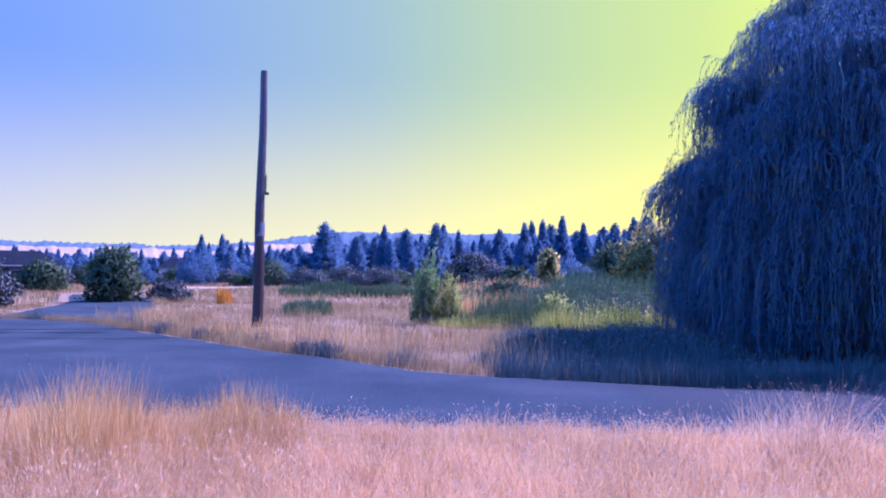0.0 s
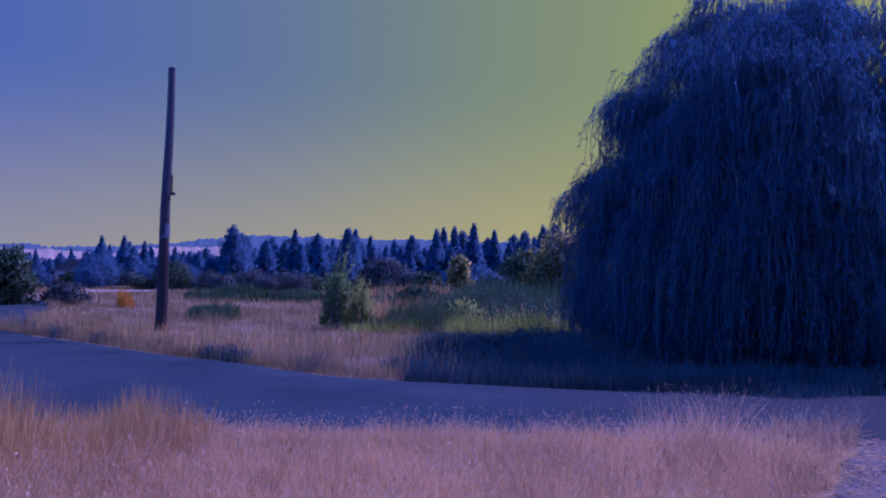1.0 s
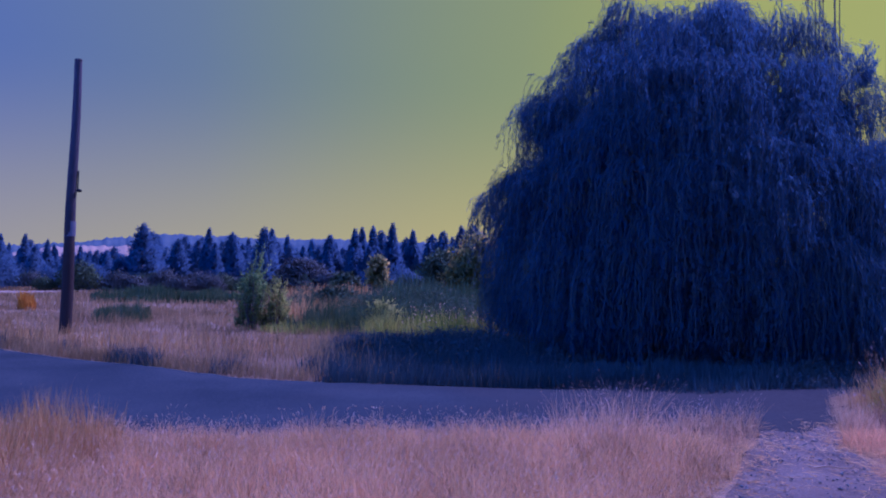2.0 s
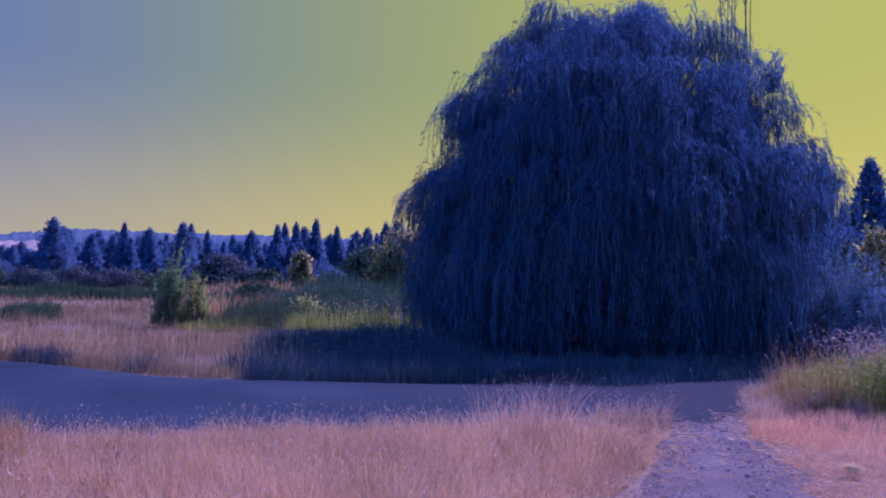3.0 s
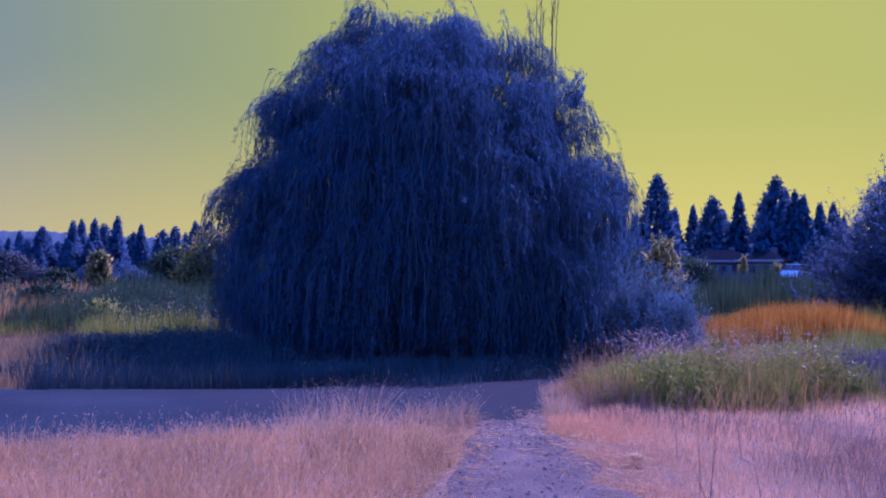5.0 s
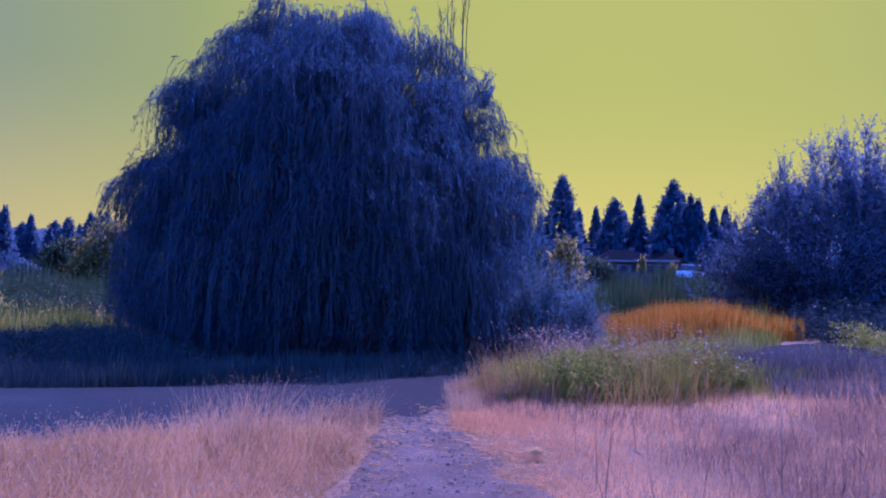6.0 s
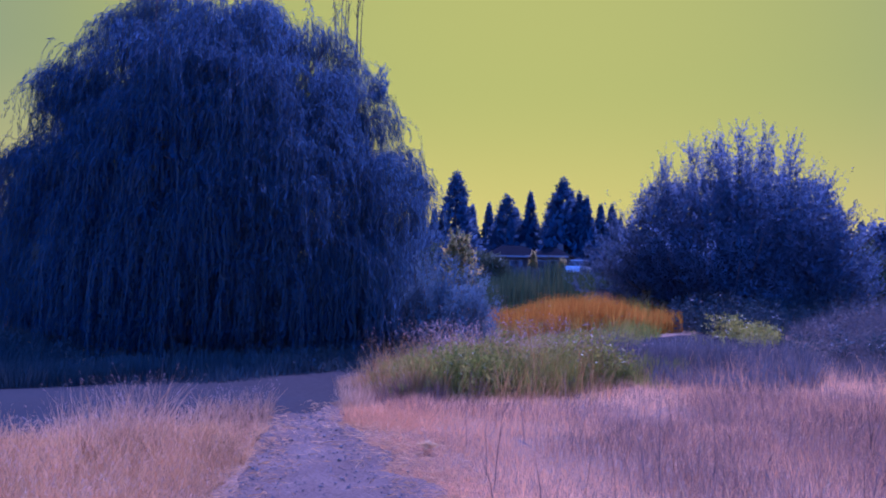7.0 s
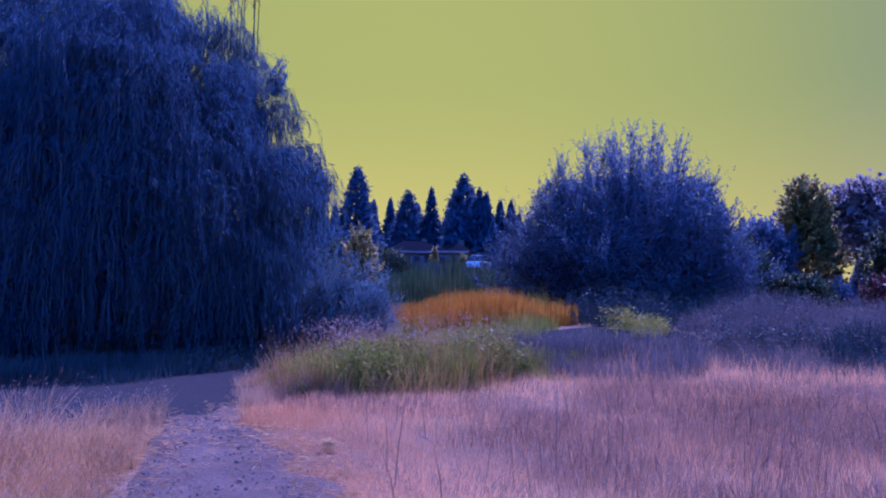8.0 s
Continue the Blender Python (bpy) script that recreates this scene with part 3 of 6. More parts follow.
        for _ in range(k):
            q, fall, lift = rng.uniform(0.15, 0.55), rng.uniform(0.30, 0.95), rng.uniform(0.06, 0.22)
            t = np.linspace(0, 1, 9)
            bx, by, bz = px + rng.normal(scale=0.12) - 0.30 * side, rng.normal(scale=0.35), top + rng.normal(scale=0.10) - 0.1
            shoot(np.stack([bx + side * q * (1 - (1 - t) ** 2.2), by + rng.normal(scale=0.2) * t, bz + lift * np.sin(np.minimum(1, t * 2.6) * np.pi) - fall * np.maximum(0, t - 0.22) ** 1.3 / 0.72], 1), 34, 0.012, 0.16)
    for lx, ly, top, r, fall, share in clumps:
        n = int(165 * share * r * r + 40)
        a = rng.uniform(0, 2 * np.pi, n)
        q = np.sqrt(rng.uniform(0, 1, n))
        sx, sy = lx + r * q * np.cos(a), ly + r * q * np.sin(a)
        sz = top - 0.85 * r * q * q + rng.normal(scale=0.07, size=n)
        from_axis = np.array([lx, ly]) / (math.hypot(lx, ly) + 0.6)
        out = np.stack([np.cos(a) * q, np.sin(a) * q], 1) * 0.8 + from_axis * 0.6 + rng.normal(scale=0.22, size=(n, 2))
        reach = np.where(rng.uniform(size=n) < 0.15, rng.uniform(0.3, 0.55, n), rng.uniform(0.05, 0.28, n))
        drop = fall * rng.uniform(0.25, 1.0, n) ** 1.25 * np.where(rng.uniform(size=n) < 0.06, 1.5, 1.0)
        end = np.maximum(sz - drop, rng.uniform(0.05, 0.7, n))
        for i in range(n):
            h = max(0.25, sz[i] - end[i])
            k = max(5, int(h / 0.35) + 4)
            t = np.linspace(0, 1, k)
            arch = 1 - np.exp(-t * h / 0.3)
            sway = 0.05 * np.sin(t * rng.uniform(2, 6) + rng.uniform(0, 6))
            shoot(np.stack([sx[i] + out[i, 0] * reach[i] * arch + sway, sy[i] + out[i, 1] * reach[i] * arch + sway[::-1],
                            sz[i] + (0.05 + 0.35 * reach[i]) * np.sin(np.minimum(1, t * h / 0.7) * np.pi) - h * t], 1), 30, 0.03, 0.15)
    # older shoots inside the crown, which close it to the eye
    for _ in range(4200):
        z = rng.uniform(0.8, 8.2)
        a = rng.uniform(0, 2 * np.pi)
        q = envelope(a, z) * rng.uniform(0.25, 0.80)
        h = rng.uniform(0.5, 1.6)
        t = np.linspace(0, 1, 4)
        shoot(np.stack([q * math.cos(a) + 0 * t, q * math.sin(a) + 0.1 * t, np.maximum(z - h * t, 0.1 - 0.05 * t)], 1), 24, 0.06, 0.30)
    P, D, S = np.concatenate(P), np.concatenate(D), np.concatenate(S)
    keep = np.ones(len(P), bool)
    far = 1 + P[:, 1] / dist
    for gx, gz, hw, hh in gaps:
        q = ((P[:, 0] / far - gx) / hw) ** 2 + (((P[:, 2] - 1.6) / far + 1.6 - gz) / hh) ** 2
        keep &= (q > 1) | (rng.uniform(size=len(P)) < 0.06)
    P, D, S = P[keep], D[keep], S[keep]
    v, f = leaf_quads(P, D, 0.115 * S, 0.0135 * S, rng)
    axis = P * [0.0, 0.0, 0.45]
    sheet("foliage", v, f, M_WILLOW, tree, normals=soft(v, axis, rng, 0.55))
    sv = []
    for pts, r in stems:
        a = np.concatenate([pts + [[r, 0, 0]], pts - [[r, 0, 0]]])
        k = len(pts)
        o = np.arange(k - 1)
        sv.append((a, np.stack([o, o + 1, o + k + 1, o + k], 1)))
    tagged(sheet("shoot_curtain", *merge(sv), M_SHOOT, tree), kind="stuff")
    wood = [tube([(0, 0, -0.1), (0.05, 0.03, 0.5), (0.02, 0.05, 1.4), (0.1, 0.0, 2.3)], [0.62, 0.48, 0.42, 0.40], 14)]
    sheet("trunk", *merge(wood), M_BARK, tree, True)
    for lx, ly, top, r, fall, share in clumps[:21] + clumps[21::4]:
        mid = np.array([lx * 0.45, ly * 0.45, 2.2 + (top - 2.2) * 0.55])
        v1 = limb((0.08, 0.0, 2.1), mid, 0.15, 0.08, rng)
        v2 = limb(mid, (lx, ly, top - 0.25), 0.08, 0.02, rng)
        sheet("limb", *merge([v1, v2]), M_BARK, tree, True)
    # bare upright shoots above the crown, set with short thin twigs
    for bx, h in ((2.95, 9.35), (3.02, 9.75), (3.12, 8.9), (3.38, 9.9), (3.46, 9.5), (3.32, 9.0), (2.78, 8.75)):
        top = np.array([bx + rng.normal(scale=0.05), 0.1, h])
        pieces = [limb((bx, 0.1, 7.2), top, 0.017, 0.005, rng, 0.012, 7, 5)]
        for _ in range(7):
            w = rng.uniform(0.45, 0.95)
            p0 = np.array([bx, 0.1, 7.2]) * (1 - w) + top * w
            pieces.append(limb(p0, p0 + [rng.normal(scale=0.05), rng.normal(scale=0.05), rng.uniform(0.2, 0.45)], 0.006, 0.003, rng, 0.03, 4, 4))
        sheet("bare_shoot", *merge(pieces), M_BARK, tree)
    # a leafy upright spray at the shoulder
    n = 520
    t = rng.uniform(0, 1, n)
    lean = rng.integers(0, 4, n)
    pp = np.stack([3.86 + np.array([0.0, 0.12, 0.24, 0.3])[lean] * (0.4 + 0.6 * t) + rng.normal(scale=0.045, size=n), rng.normal(scale=0.10, size=n), 6.2 + np.array([0.75, 1.0, 0.95, 0.6])[lean] * t], 1)
    tagged(sheet("upright_spray", *leaf_quads(pp, np.stack([rng.normal(0.1, 0.3, n), rng.normal(0, 0.3, n), np.ones(n)], 1), rng.uniform(0.08, 0.16, n), rng.uniform(0.02, 0.035, n), rng), M_WILLOW, tree), kind="stuff")
    return tree


willow()


def shrub(name, label, category, x, y, rx, rz, mat, seed, twigs=900, leaf=(0.10, 0.035), per=14, twig=0.5, lift=0.0, lumps=9, up=0.7, stem_count=7, ry=None, group="", bark=None, fill=0, sprays=0):
    """A leafy bush or small round tree: stems, and twigs set with leaves over several lumps."""
    rng = np.random.default_rng(seed)
    ry = ry or rx
    bush = thing(name, pose(x, y, on(x, y) - 0.03 - 0.06 * rx), label, category, group)
    c = rng.normal(size=(lumps, 3))
    c /= np.linalg.norm(c, axis=1)[:, None]
    c[:, 2] = np.where(np.arange(lumps) % 3 == 0, -0.55, np.abs(c[:, 2]) * 0.95)
    half = (rz - lift) / 2
    centre = np.array([0, 0, lift + half * 0.9])
    cen = centre + c * np.array([rx, ry, half]) * rng.uniform(0.25, 0.62, lumps)[:, None]
    cen[0] = centre
    cen[1] = centre + np.array([0.08 * rx, 0, 0.52 * half])
    rad = rng.uniform(0.36, 0.56, lumps)
    rad[0] = 0.72
    pick = rng.choice(lumps, twigs, p=rad ** 2 / np.sum(rad ** 2))
    d = rng.normal(size=(twigs, 3))
    d /= np.linalg.norm(d, axis=1)[:, None]
    d[:, 2] = np.where(d[:, 2] < -0.55, -d[:, 2], d[:, 2])
    shell = rng.uniform(0.35, 1.0, twigs) ** 0.6
    p = cen[pick] + d * np.array([rx, ry, half]) * (rad[pick] * shell)[:, None]
    if lift < 0.05:
        k = rng.uniform(size=twigs) < 0.28
        a, q = rng.uniform(0, 2 * np.pi, twigs), np.sqrt(rng.uniform(0.2, 1, twigs)) * 0.86
        low = np.stack([np.cos(a) * q * rx, np.sin(a) * q * ry, rng.uniform(0.02, 0.4, twigs) * rz], 1)
        p = np.where(k[:, None], low, p)
    p[:, 2] = np.maximum(p[:, 2], lift + rng.uniform(0.02, 0.3, twigs))
    dirn = d * 0.55 + np.array([0, 0, up]) + rng.normal(scale=0.3, size=(twigs, 3))
    dirn /= np.linalg.norm(dirn, axis=1)[:, None]
    ln = twig * rng.uniform(0.4, 1.3, twigs)
    t = rng.uniform(0, 1, (twigs, per))
    pos = (p[:, None] + dirn[:, None] * (t * ln[:, None])[..., None]).reshape(-1, 3)
    ld = (np.repeat(dirn, per, 0) * 0.6 + rng.normal(scale=0.6, size=(twigs * per, 3)))
    s = rng.uniform(0.6, 1.3, twigs * per)
    v, f = leaf_quads(pos, ld, leaf[0] * s, leaf[1] * s, rng)
    if sprays:
        # long upright twigs that stand out of the top
        a, q = rng.uniform(0, 2 * np.pi, sprays), np.sqrt(rng.uniform(0, 1, sprays)) * 0.84
        foot = np.stack([np.cos(a) * q * rx, np.sin(a) * q * ry, 2 * half * (0.46 + 0.50 * np.sqrt(1 - q * q))], 1)
        ray = np.stack([np.cos(a) * q * 0.7, np.sin(a) * q * 0.7, np.ones(sprays)], 1) + rng.normal(scale=0.22, size=(sprays, 3))
        hgt = rng.uniform(0.2, 1.0, sprays) ** 1.6 * 1.35 * twig
        t2 = rng.uniform(0, 1, (sprays, 22))
        pos2 = (foot[:, None] + ray[:, None] * (t2 * hgt[:, None])[..., None]).reshape(-1, 3)
        s2 = rng.uniform(0.6, 1.2, len(pos2)) * (1.15 - 0.5 * t2.ravel())
        v, f = merge([(v, f), leaf_quads(pos2, np.repeat(ray, 22, 0) * 0.8 + rng.normal(scale=0.5, size=(len(pos2), 3)), leaf[0] * s2, leaf[1] * s2, rng)])
    if fill:
        # older leaves deep inside, which close the bush to the eye
        q = rng.normal(size=(fill, 3))
        q = q / np.linalg.norm(q, axis=1)[:, None] * rng.uniform(0.2, 0.86, fill)[:, None] ** 0.5
        turn = np.arctan2(q[:, 1], q[:, 0])
        q = q * (1 + 0.09 * np.sin(3 * turn + seed) + 0.08 * np.sin(5 * turn + 4 * q[:, 2] + seed) + 0.05 * np.sin(9 * q[:, 2] - 2 * turn))[:, None]
        q = q * np.array([rx * 0.88, ry * 0.88, half * 0.86]) + [0, 0, half * 0.86]
        k = rng.uniform(size=fill) < 0.42
        a2, r2 = rng.uniform(0, 2 * np.pi, fill), np.sqrt(rng.uniform(0, 1, fill)) * 0.88
        low = np.stack([np.cos(a2) * r2 * rx, np.sin(a2) * r2 * ry, rng.uniform(0.02, 0.5, fill) * rz], 1)
        q = np.where(k[:, None], low, q)
        q[:, 2] = np.maximum(q[:, 2], 0.05)
        v2, f2 = leaf_quads(q, rng.normal(size=(fill, 3)) + [0, 0, 0.6], rng.uniform(1.1, 1.8, fill) * leaf[0], rng.uniform(1.1, 1.8, fill) * leaf[1], rng)
        v, f = merge([(v, f), (v2, f2)])
    sheet("crown", v, f, mat, bush, normals=soft(v, np.array([0, 0, 0.3 * rz]), rng, 0.28))
    for k in range(stem_count):
        e = cen[k % lumps] + rng.normal(scale=0.1, size=3)
        b = np.array([rng.normal(scale=0.08 * rx), rng.normal(scale=0.08 * ry), 0.0])
        sheet("stem", *limb(b, e, 0.014 * rz + 0.01, 0.008, rng, 0.08, 6, 6), bark or M_BARK, bush, True)
    # single twigs that carry the outer leaves
    keep = np.argsort(-shell)[: min(twigs, 420)]
    a, b = p[keep], p[keep] + dirn[keep] * ln[keep][:, None]
    w = 0.004 + 0.0012 * rx
    off2 = np.array([w, 0, 0])
    tv = np.stack([a - off2, a + off2, b], 1).reshape(-1, 3)
    tagged(sheet("twig_work", tv, np.arange(len(tv)).reshape(-1, 3), bark or M_BARK, bush), kind="stuff")
    return bush


def fan_bush(name, label, category, x, y, rx, rz, mat, seed, boughs=160, twigs=14, leaves=20, leaf=(0.11, 0.034), twig=0.7, fill=30000, ry=None, skew=0.0, up=0.8, ragged=0.12, base=0.30, loose=0.04):
    """A many-stemmed bush: boughs fan out from the foot to an uneven dome and carry leafy twigs."""
    rng = np.random.default_rng(seed)
    ry = ry or rx
    bush = thing(name, pose(x, y, on(x, y) - 0.05), label, category)
    a = rng.uniform(0, 2 * np.pi, boughs)
    s = rng.uniform(0.06, 1.0, boughs) ** 0.85
    bulge = 1 + ragged * (np.sin(3 * a + seed) + 0.8 * np.sin(5 * a + 7 * s + 2 * seed)) + rng.normal(scale=0.06, size=boughs)
    wide = (0.90 + 0.10 * np.sin(np.pi * np.minimum(1, 1.6 * s))) * np.sqrt(np.clip(1 - (np.clip(s - 0.28, 0, 1) / 0.72) ** 2.6, 0.0, 1)) * bulge * rng.uniform(0.55, 1.0, boughs) ** 0.35
    tip = np.stack([np.cos(a) * rx * wide + skew * s * rx, np.sin(a) * ry * wide, rz * s * (0.93 + 0.10 * np.sin(2 * a + seed) * (s < 0.9) + rng.normal(scale=loose, size=boughs))], 1)
    foot = np.stack([tip[:, 0] * base, tip[:, 1] * base, 0 * s], 1) + rng.normal(scale=0.06, size=(boughs, 3)) * [1, 1, 0]
    ctrl = np.stack([tip[:, 0] * 0.62, tip[:, 1] * 0.62, tip[:, 2] * 0.42], 1)
    u = rng.uniform(0.42, 1.0, (boughs, twigs))[..., None]
    at = foot[:, None] * (1 - u) ** 2 + 2 * ctrl[:, None] * u * (1 - u) + tip[:, None] * u ** 2
    way = 2 * (1 - u) * (ctrl - foot)[:, None] + 2 * u * (tip - ctrl)[:, None]
    way = way / (np.linalg.norm(way, axis=-1, keepdims=True) + 1e-6)
    way = way * 0.7 + rng.normal(scale=0.42, size=way.shape) + [0, 0, up]
    way = (way / np.linalg.norm(way, axis=-1, keepdims=True)).reshape(-1, 3)
    at = at.reshape(-1, 3)
    ln = twig * rng.uniform(0.35, 1.0, len(at)) * np.where(rng.uniform(size=len(at)) < 0.12, 1.5, 1.0)
    t = rng.uniform(0.05, 1, (len(at), leaves))
    pos = (at[:, None] + way[:, None] * (t * ln[:, None])[..., None]).reshape(-1, 3) + rng.normal(scale=0.02, size=(len(at) * leaves, 3))
    size = rng.uniform(0.6, 1.25, len(pos)) * (1.15 - 0.45 * t.ravel())
    pos[:, 2] = np.maximum(pos[:, 2], 0.03)
    v, f = leaf_quads(pos, np.repeat(way, leaves, 0) * 0.8 + rng.normal(scale=0.5, size=(len(pos), 3)), leaf[0] * size, leaf[1] * size, rng)
    if fill:
        # leaves nearer to the stems and down to the ground
        a2, s2 = rng.uniform(0, 2 * np.pi, fill), rng.uniform(0.0, 0.86, fill) ** 1.15
        w2 = np.sqrt(np.clip(1 - (np.clip(s2 - 0.28, 0, 1) / 0.72) ** 2.6, 0, 1)) * (1 + ragged * (np.sin(3 * a2 + seed) + 0.8 * np.sin(5 * a2 + 7 * s2 + 2 * seed))) * np.sqrt(rng.uniform(0.25, 1, fill)) * 0.86
        q = np.stack([np.cos(a2) * rx * w2 + skew * s2 * rx, np.sin(a2) * ry * w2, 0.04 + rz * 0.84 * s2], 1)
        v2, f2 = leaf_quads(q, rng.normal(size=(fill, 3)) + [0, 0, 0.8], rng.uniform(1.0, 1.6, fill) * leaf[0], rng.uniform(1.0, 1.6, fill) * leaf[1], rng)
        v, f = merge([(v, f), (v2, f2)])
    sheet("crown", v, f, mat, bush, normals=soft(v, np.array([0, 0, 0.25 * rz]), rng, 0.38))
    tv = np.stack([at - [0.004, 0, 0], at + [0.004, 0, 0], at + way * ln[:, None]], 1).reshape(-1, 3)
    tagged(sheet("twig_work", tv, np.arange(len(tv)).reshape(-1, 3), M_BARK, bush), kind="stuff")
    uu = np.linspace(0, 1, 7)[:, None]
    for k in range(min(boughs, 24)):
        pts = foot[k] * (1 - uu) ** 2 + 2 * ctrl[k] * uu * (1 - uu) + tip[k] * uu ** 2
        sheet("stem", *tube(pts, 0.011 * rz * (1 - 0.85 * uu[:, 0]) + 0.004, 6), M_BARK, bush, True)
    return bush


fan_bush("willow_bush", "broad grey-green bush with upright leafy twigs", "bush", *polar(65.3, 29.5), 4.65, 6.95, M_BUSH, 51, 400, 17, 20, (0.125, 0.042), 1.0, 50000, skew=0.22, ragged=0.11, loose=0.045)
fan_bush("silver_bush", "silvery blue-green shrub beside the willow", "bush", *polar(45.6, 18.0), 1.5, 2.2, M_SILVER, 52, 130, 12, 18, (0.10, 0.016), 0.6, 9000, up=1.3, loose=0.10)
fan_bush("sapling", "young green sapling in the dry field", "tree", *polar(-1.4, 26.5), 0.55, 2.6, M_SAPLING, 53, 46, 8, 13, (0.085, 0.032), 0.45, 1100, up=0.9, ragged=0.2, base=0.1, loose=0.10)
fan_bush("sapling", "yellow-green sapling in the dry field", "tree", *polar(0.3, 26.2), 0.52, 1.8, M_YOUNG, 54, 38, 8, 13, (0.085, 0.032), 0.38, 700, up=0.6, ragged=0.2, base=0.1, loose=0.10)
shrub("juniper", "dark rounded juniper beside the side road", "bush", *polar(-22.8, 47.0), 1.75, 3.1, M_SHRUB, 55, 1100, (0.20, 0.09), 12, 0.5, 0.0, 8, 0.6, 5)
shrub("red_bush", "dark red-leaved bush on the slope", "bush", *polar(84.0, 26.0), 1.9, 1.7, M_RED, 56, 900, (0.13, 0.07), 12, 0.4, 0.0, 7, 0.5, 6)

shrub("yellow_tree", "small yellowing tree at the marsh edge", "tree", *polar(7.4, 75), 1.25, 4.3, M_AUTUMN, 57, 500, (0.28, 0.16), 10, 0.6, 0.3, 7, 0.8, 4)
shrub("autumn_thicket", "tall mixed thicket turning brown and yellow", "bush", *polar(14.6, 56), 2.7, 5.6, M_AUTUMN, 58, 1000, (0.26, 0.15), 12, 0.7, 0.0, 12, 0.6, 8)
shrub("thicket", "dark tall thicket behind the cattails", "bush", *polar(12.0, 66), 2.6, 4.8, M_SHRUB, 59, 900, (0.28, 0.16), 12, 0.7, 0.0, 10, 0.6, 8)
shrub("sage_bush", "broad dusty sage-grey bush far across the field", "bush", *polar(1.9, 112), 5.2, 5.2, M_SAGE, 60, 1900, (0.30, 0.17), 14, 0.9, 0.0, 12, 0.6, 8)
shrub("sage_bush", "rounded pale grey bush in the meadow", "bush", *polar(-9.4, 94), 2.2, 2.0, M_SAGE, 67, 900, (0.2, 0.12), 14, 0.5, 0.0, 8, 0.6, 6)
shrub("sage_bush", "low grey mound of brush", "bush", *polar(3.9, 96), 3.4, 3.0, M_SAGE, 68, 1300, (0.25, 0.14), 14, 0.6, 0.0, 8, 0.6, 6)
shrub("dark_bush", "dark round bush before the grey brush", "bush", *polar(5.1, 90), 2.0, 3.0, M_SHRUB, 69, 500, (0.32, 0.2), 12, 0.6, 0.0, 8, 0.6, 6)
shrub("dark_bush", "dark bush beside the yellow tree", "bush", *polar(9.6, 88), 2.9, 3.1, M_BUSH, 70, 600, (0.36, 0.2), 12, 0.6, 0.0, 8, 0.6, 6)
shrub("marsh_bush", "low dark bush among the cattails", "bush", *polar(4.8, 37), 1.3, 1.5, M_SHRUB, 201, 260, (0.14, 0.07), 12, 0.4, 0.0, 8, 0.6, 5, fill=900)
shrub("marsh_bush", "low dark bush in the reeds", "bush", *polar(10.8, 36), 1.5, 1.35, M_SHRUB, 202, 260, (0.14, 0.07), 12, 0.4, 0.0, 8, 0.6, 5, fill=900)
shrub("marsh_bush", "spreading dark bush at the marsh edge", "bush", *polar(15.2, 37), 1.9, 1.5, M_SHRUB, 203, 320, (0.14, 0.07), 12, 0.4, 0.0, 8, 0.6, 5, fill=1100)
shrub("marsh_bush", "small yellow-green bush in the marsh", "bush", *polar(7.9, 26), 0.75, 0.95, M_YOUNG, 204, 150, (0.10, 0.045), 12, 0.35, 0.0, 6, 0.8, 4, fill=400)
shrub("sage_bush", "dusty roadside bush on the verge", "bush", *polar(-30.5, 40), 1.5, 1.7, M_SAGE, 101, 600, (0.16, 0.08), 12, 0.4, 0.0, 8, 0.6, 6)
shrub("sage_bush", "low grey bush beside the side road", "bush", *polar(-19.3, 47), 1.2, 1.15, M_SAGE, 102, 450, (0.15, 0.07), 12, 0.35, 0.0, 7, 0.6, 6)
shrub("dark_bush", "dark bush in front of the farmhouse", "bush", *polar(-27.3, 78), 2.4, 2.7, M_SHRUB, 123, 500, (0.28, 0.16), 12, 0.6, 0.0, 8, 0.6, 5)
shrub("sage_bush", "dusty bush near the farmhouse", "bush", *polar(-31.2, 72), 2.6, 2.3, M_SAGE, 124, 500, (0.28, 0.16), 12, 0.6, 0.0, 8, 0.6, 5)
shrub("autumn_tree", "yellowing tree with patches of orange leaves", "tree", *polar(77.4, 46), 2.1, 7.2, M_AUTUMN, 103, 1100, (0.24, 0.14), 12, 0.7, 0.2, 11, 0.7, 5)
shrub("pale_tree", "grey-leaved poplar catching the light", "tree", *polar(80.9, 52), 2.7, 8.6, M_GREY, 104, 1300, (0.26, 0.16), 12, 0.8, 0.8, 12, 0.8, 5)
shrub("dark_tree", "dark broad tree beyond the slope", "tree", *polar(83.5, 45), 2.6, 5.0, M_SHRUB, 105, 800, (0.25, 0.14), 12, 0.7, 0.0, 9, 0.6, 5)
shrub("dark_tree", "dark bluish tree between the bushes", "tree", *polar(74.6, 44), 1.9, 5.2, M_BUSH, 135, 700, (0.2, 0.1), 14, 0.7, 0.0, 9, 0.6, 5, fill=3000)
shrub("dark_bush", "dark undergrowth beside the willow bush", "bush", *polar(72.8, 33), 2.2, 3.4, M_SHRUB, 106, 800, (0.18, 0.09), 12, 0.5, 0.0, 9, 0.6, 5)
shrub("dark_bush", "dark undergrowth at the top of the slope", "bush", *polar(76.6, 34), 2.0, 1.6, M_SHRUB, 107, 700, (0.18, 0.09), 12, 0.4, 0.0, 9, 0.6, 5)
shrub("slender_bush", "slim yellowing shrub beside the silver bush", "bush", *polar(46.6, 33), 0.8, 4.0, M_AUTUMN, 108, 500, (0.15, 0.07), 12, 0.5, 0.0, 7, 0.9, 4)
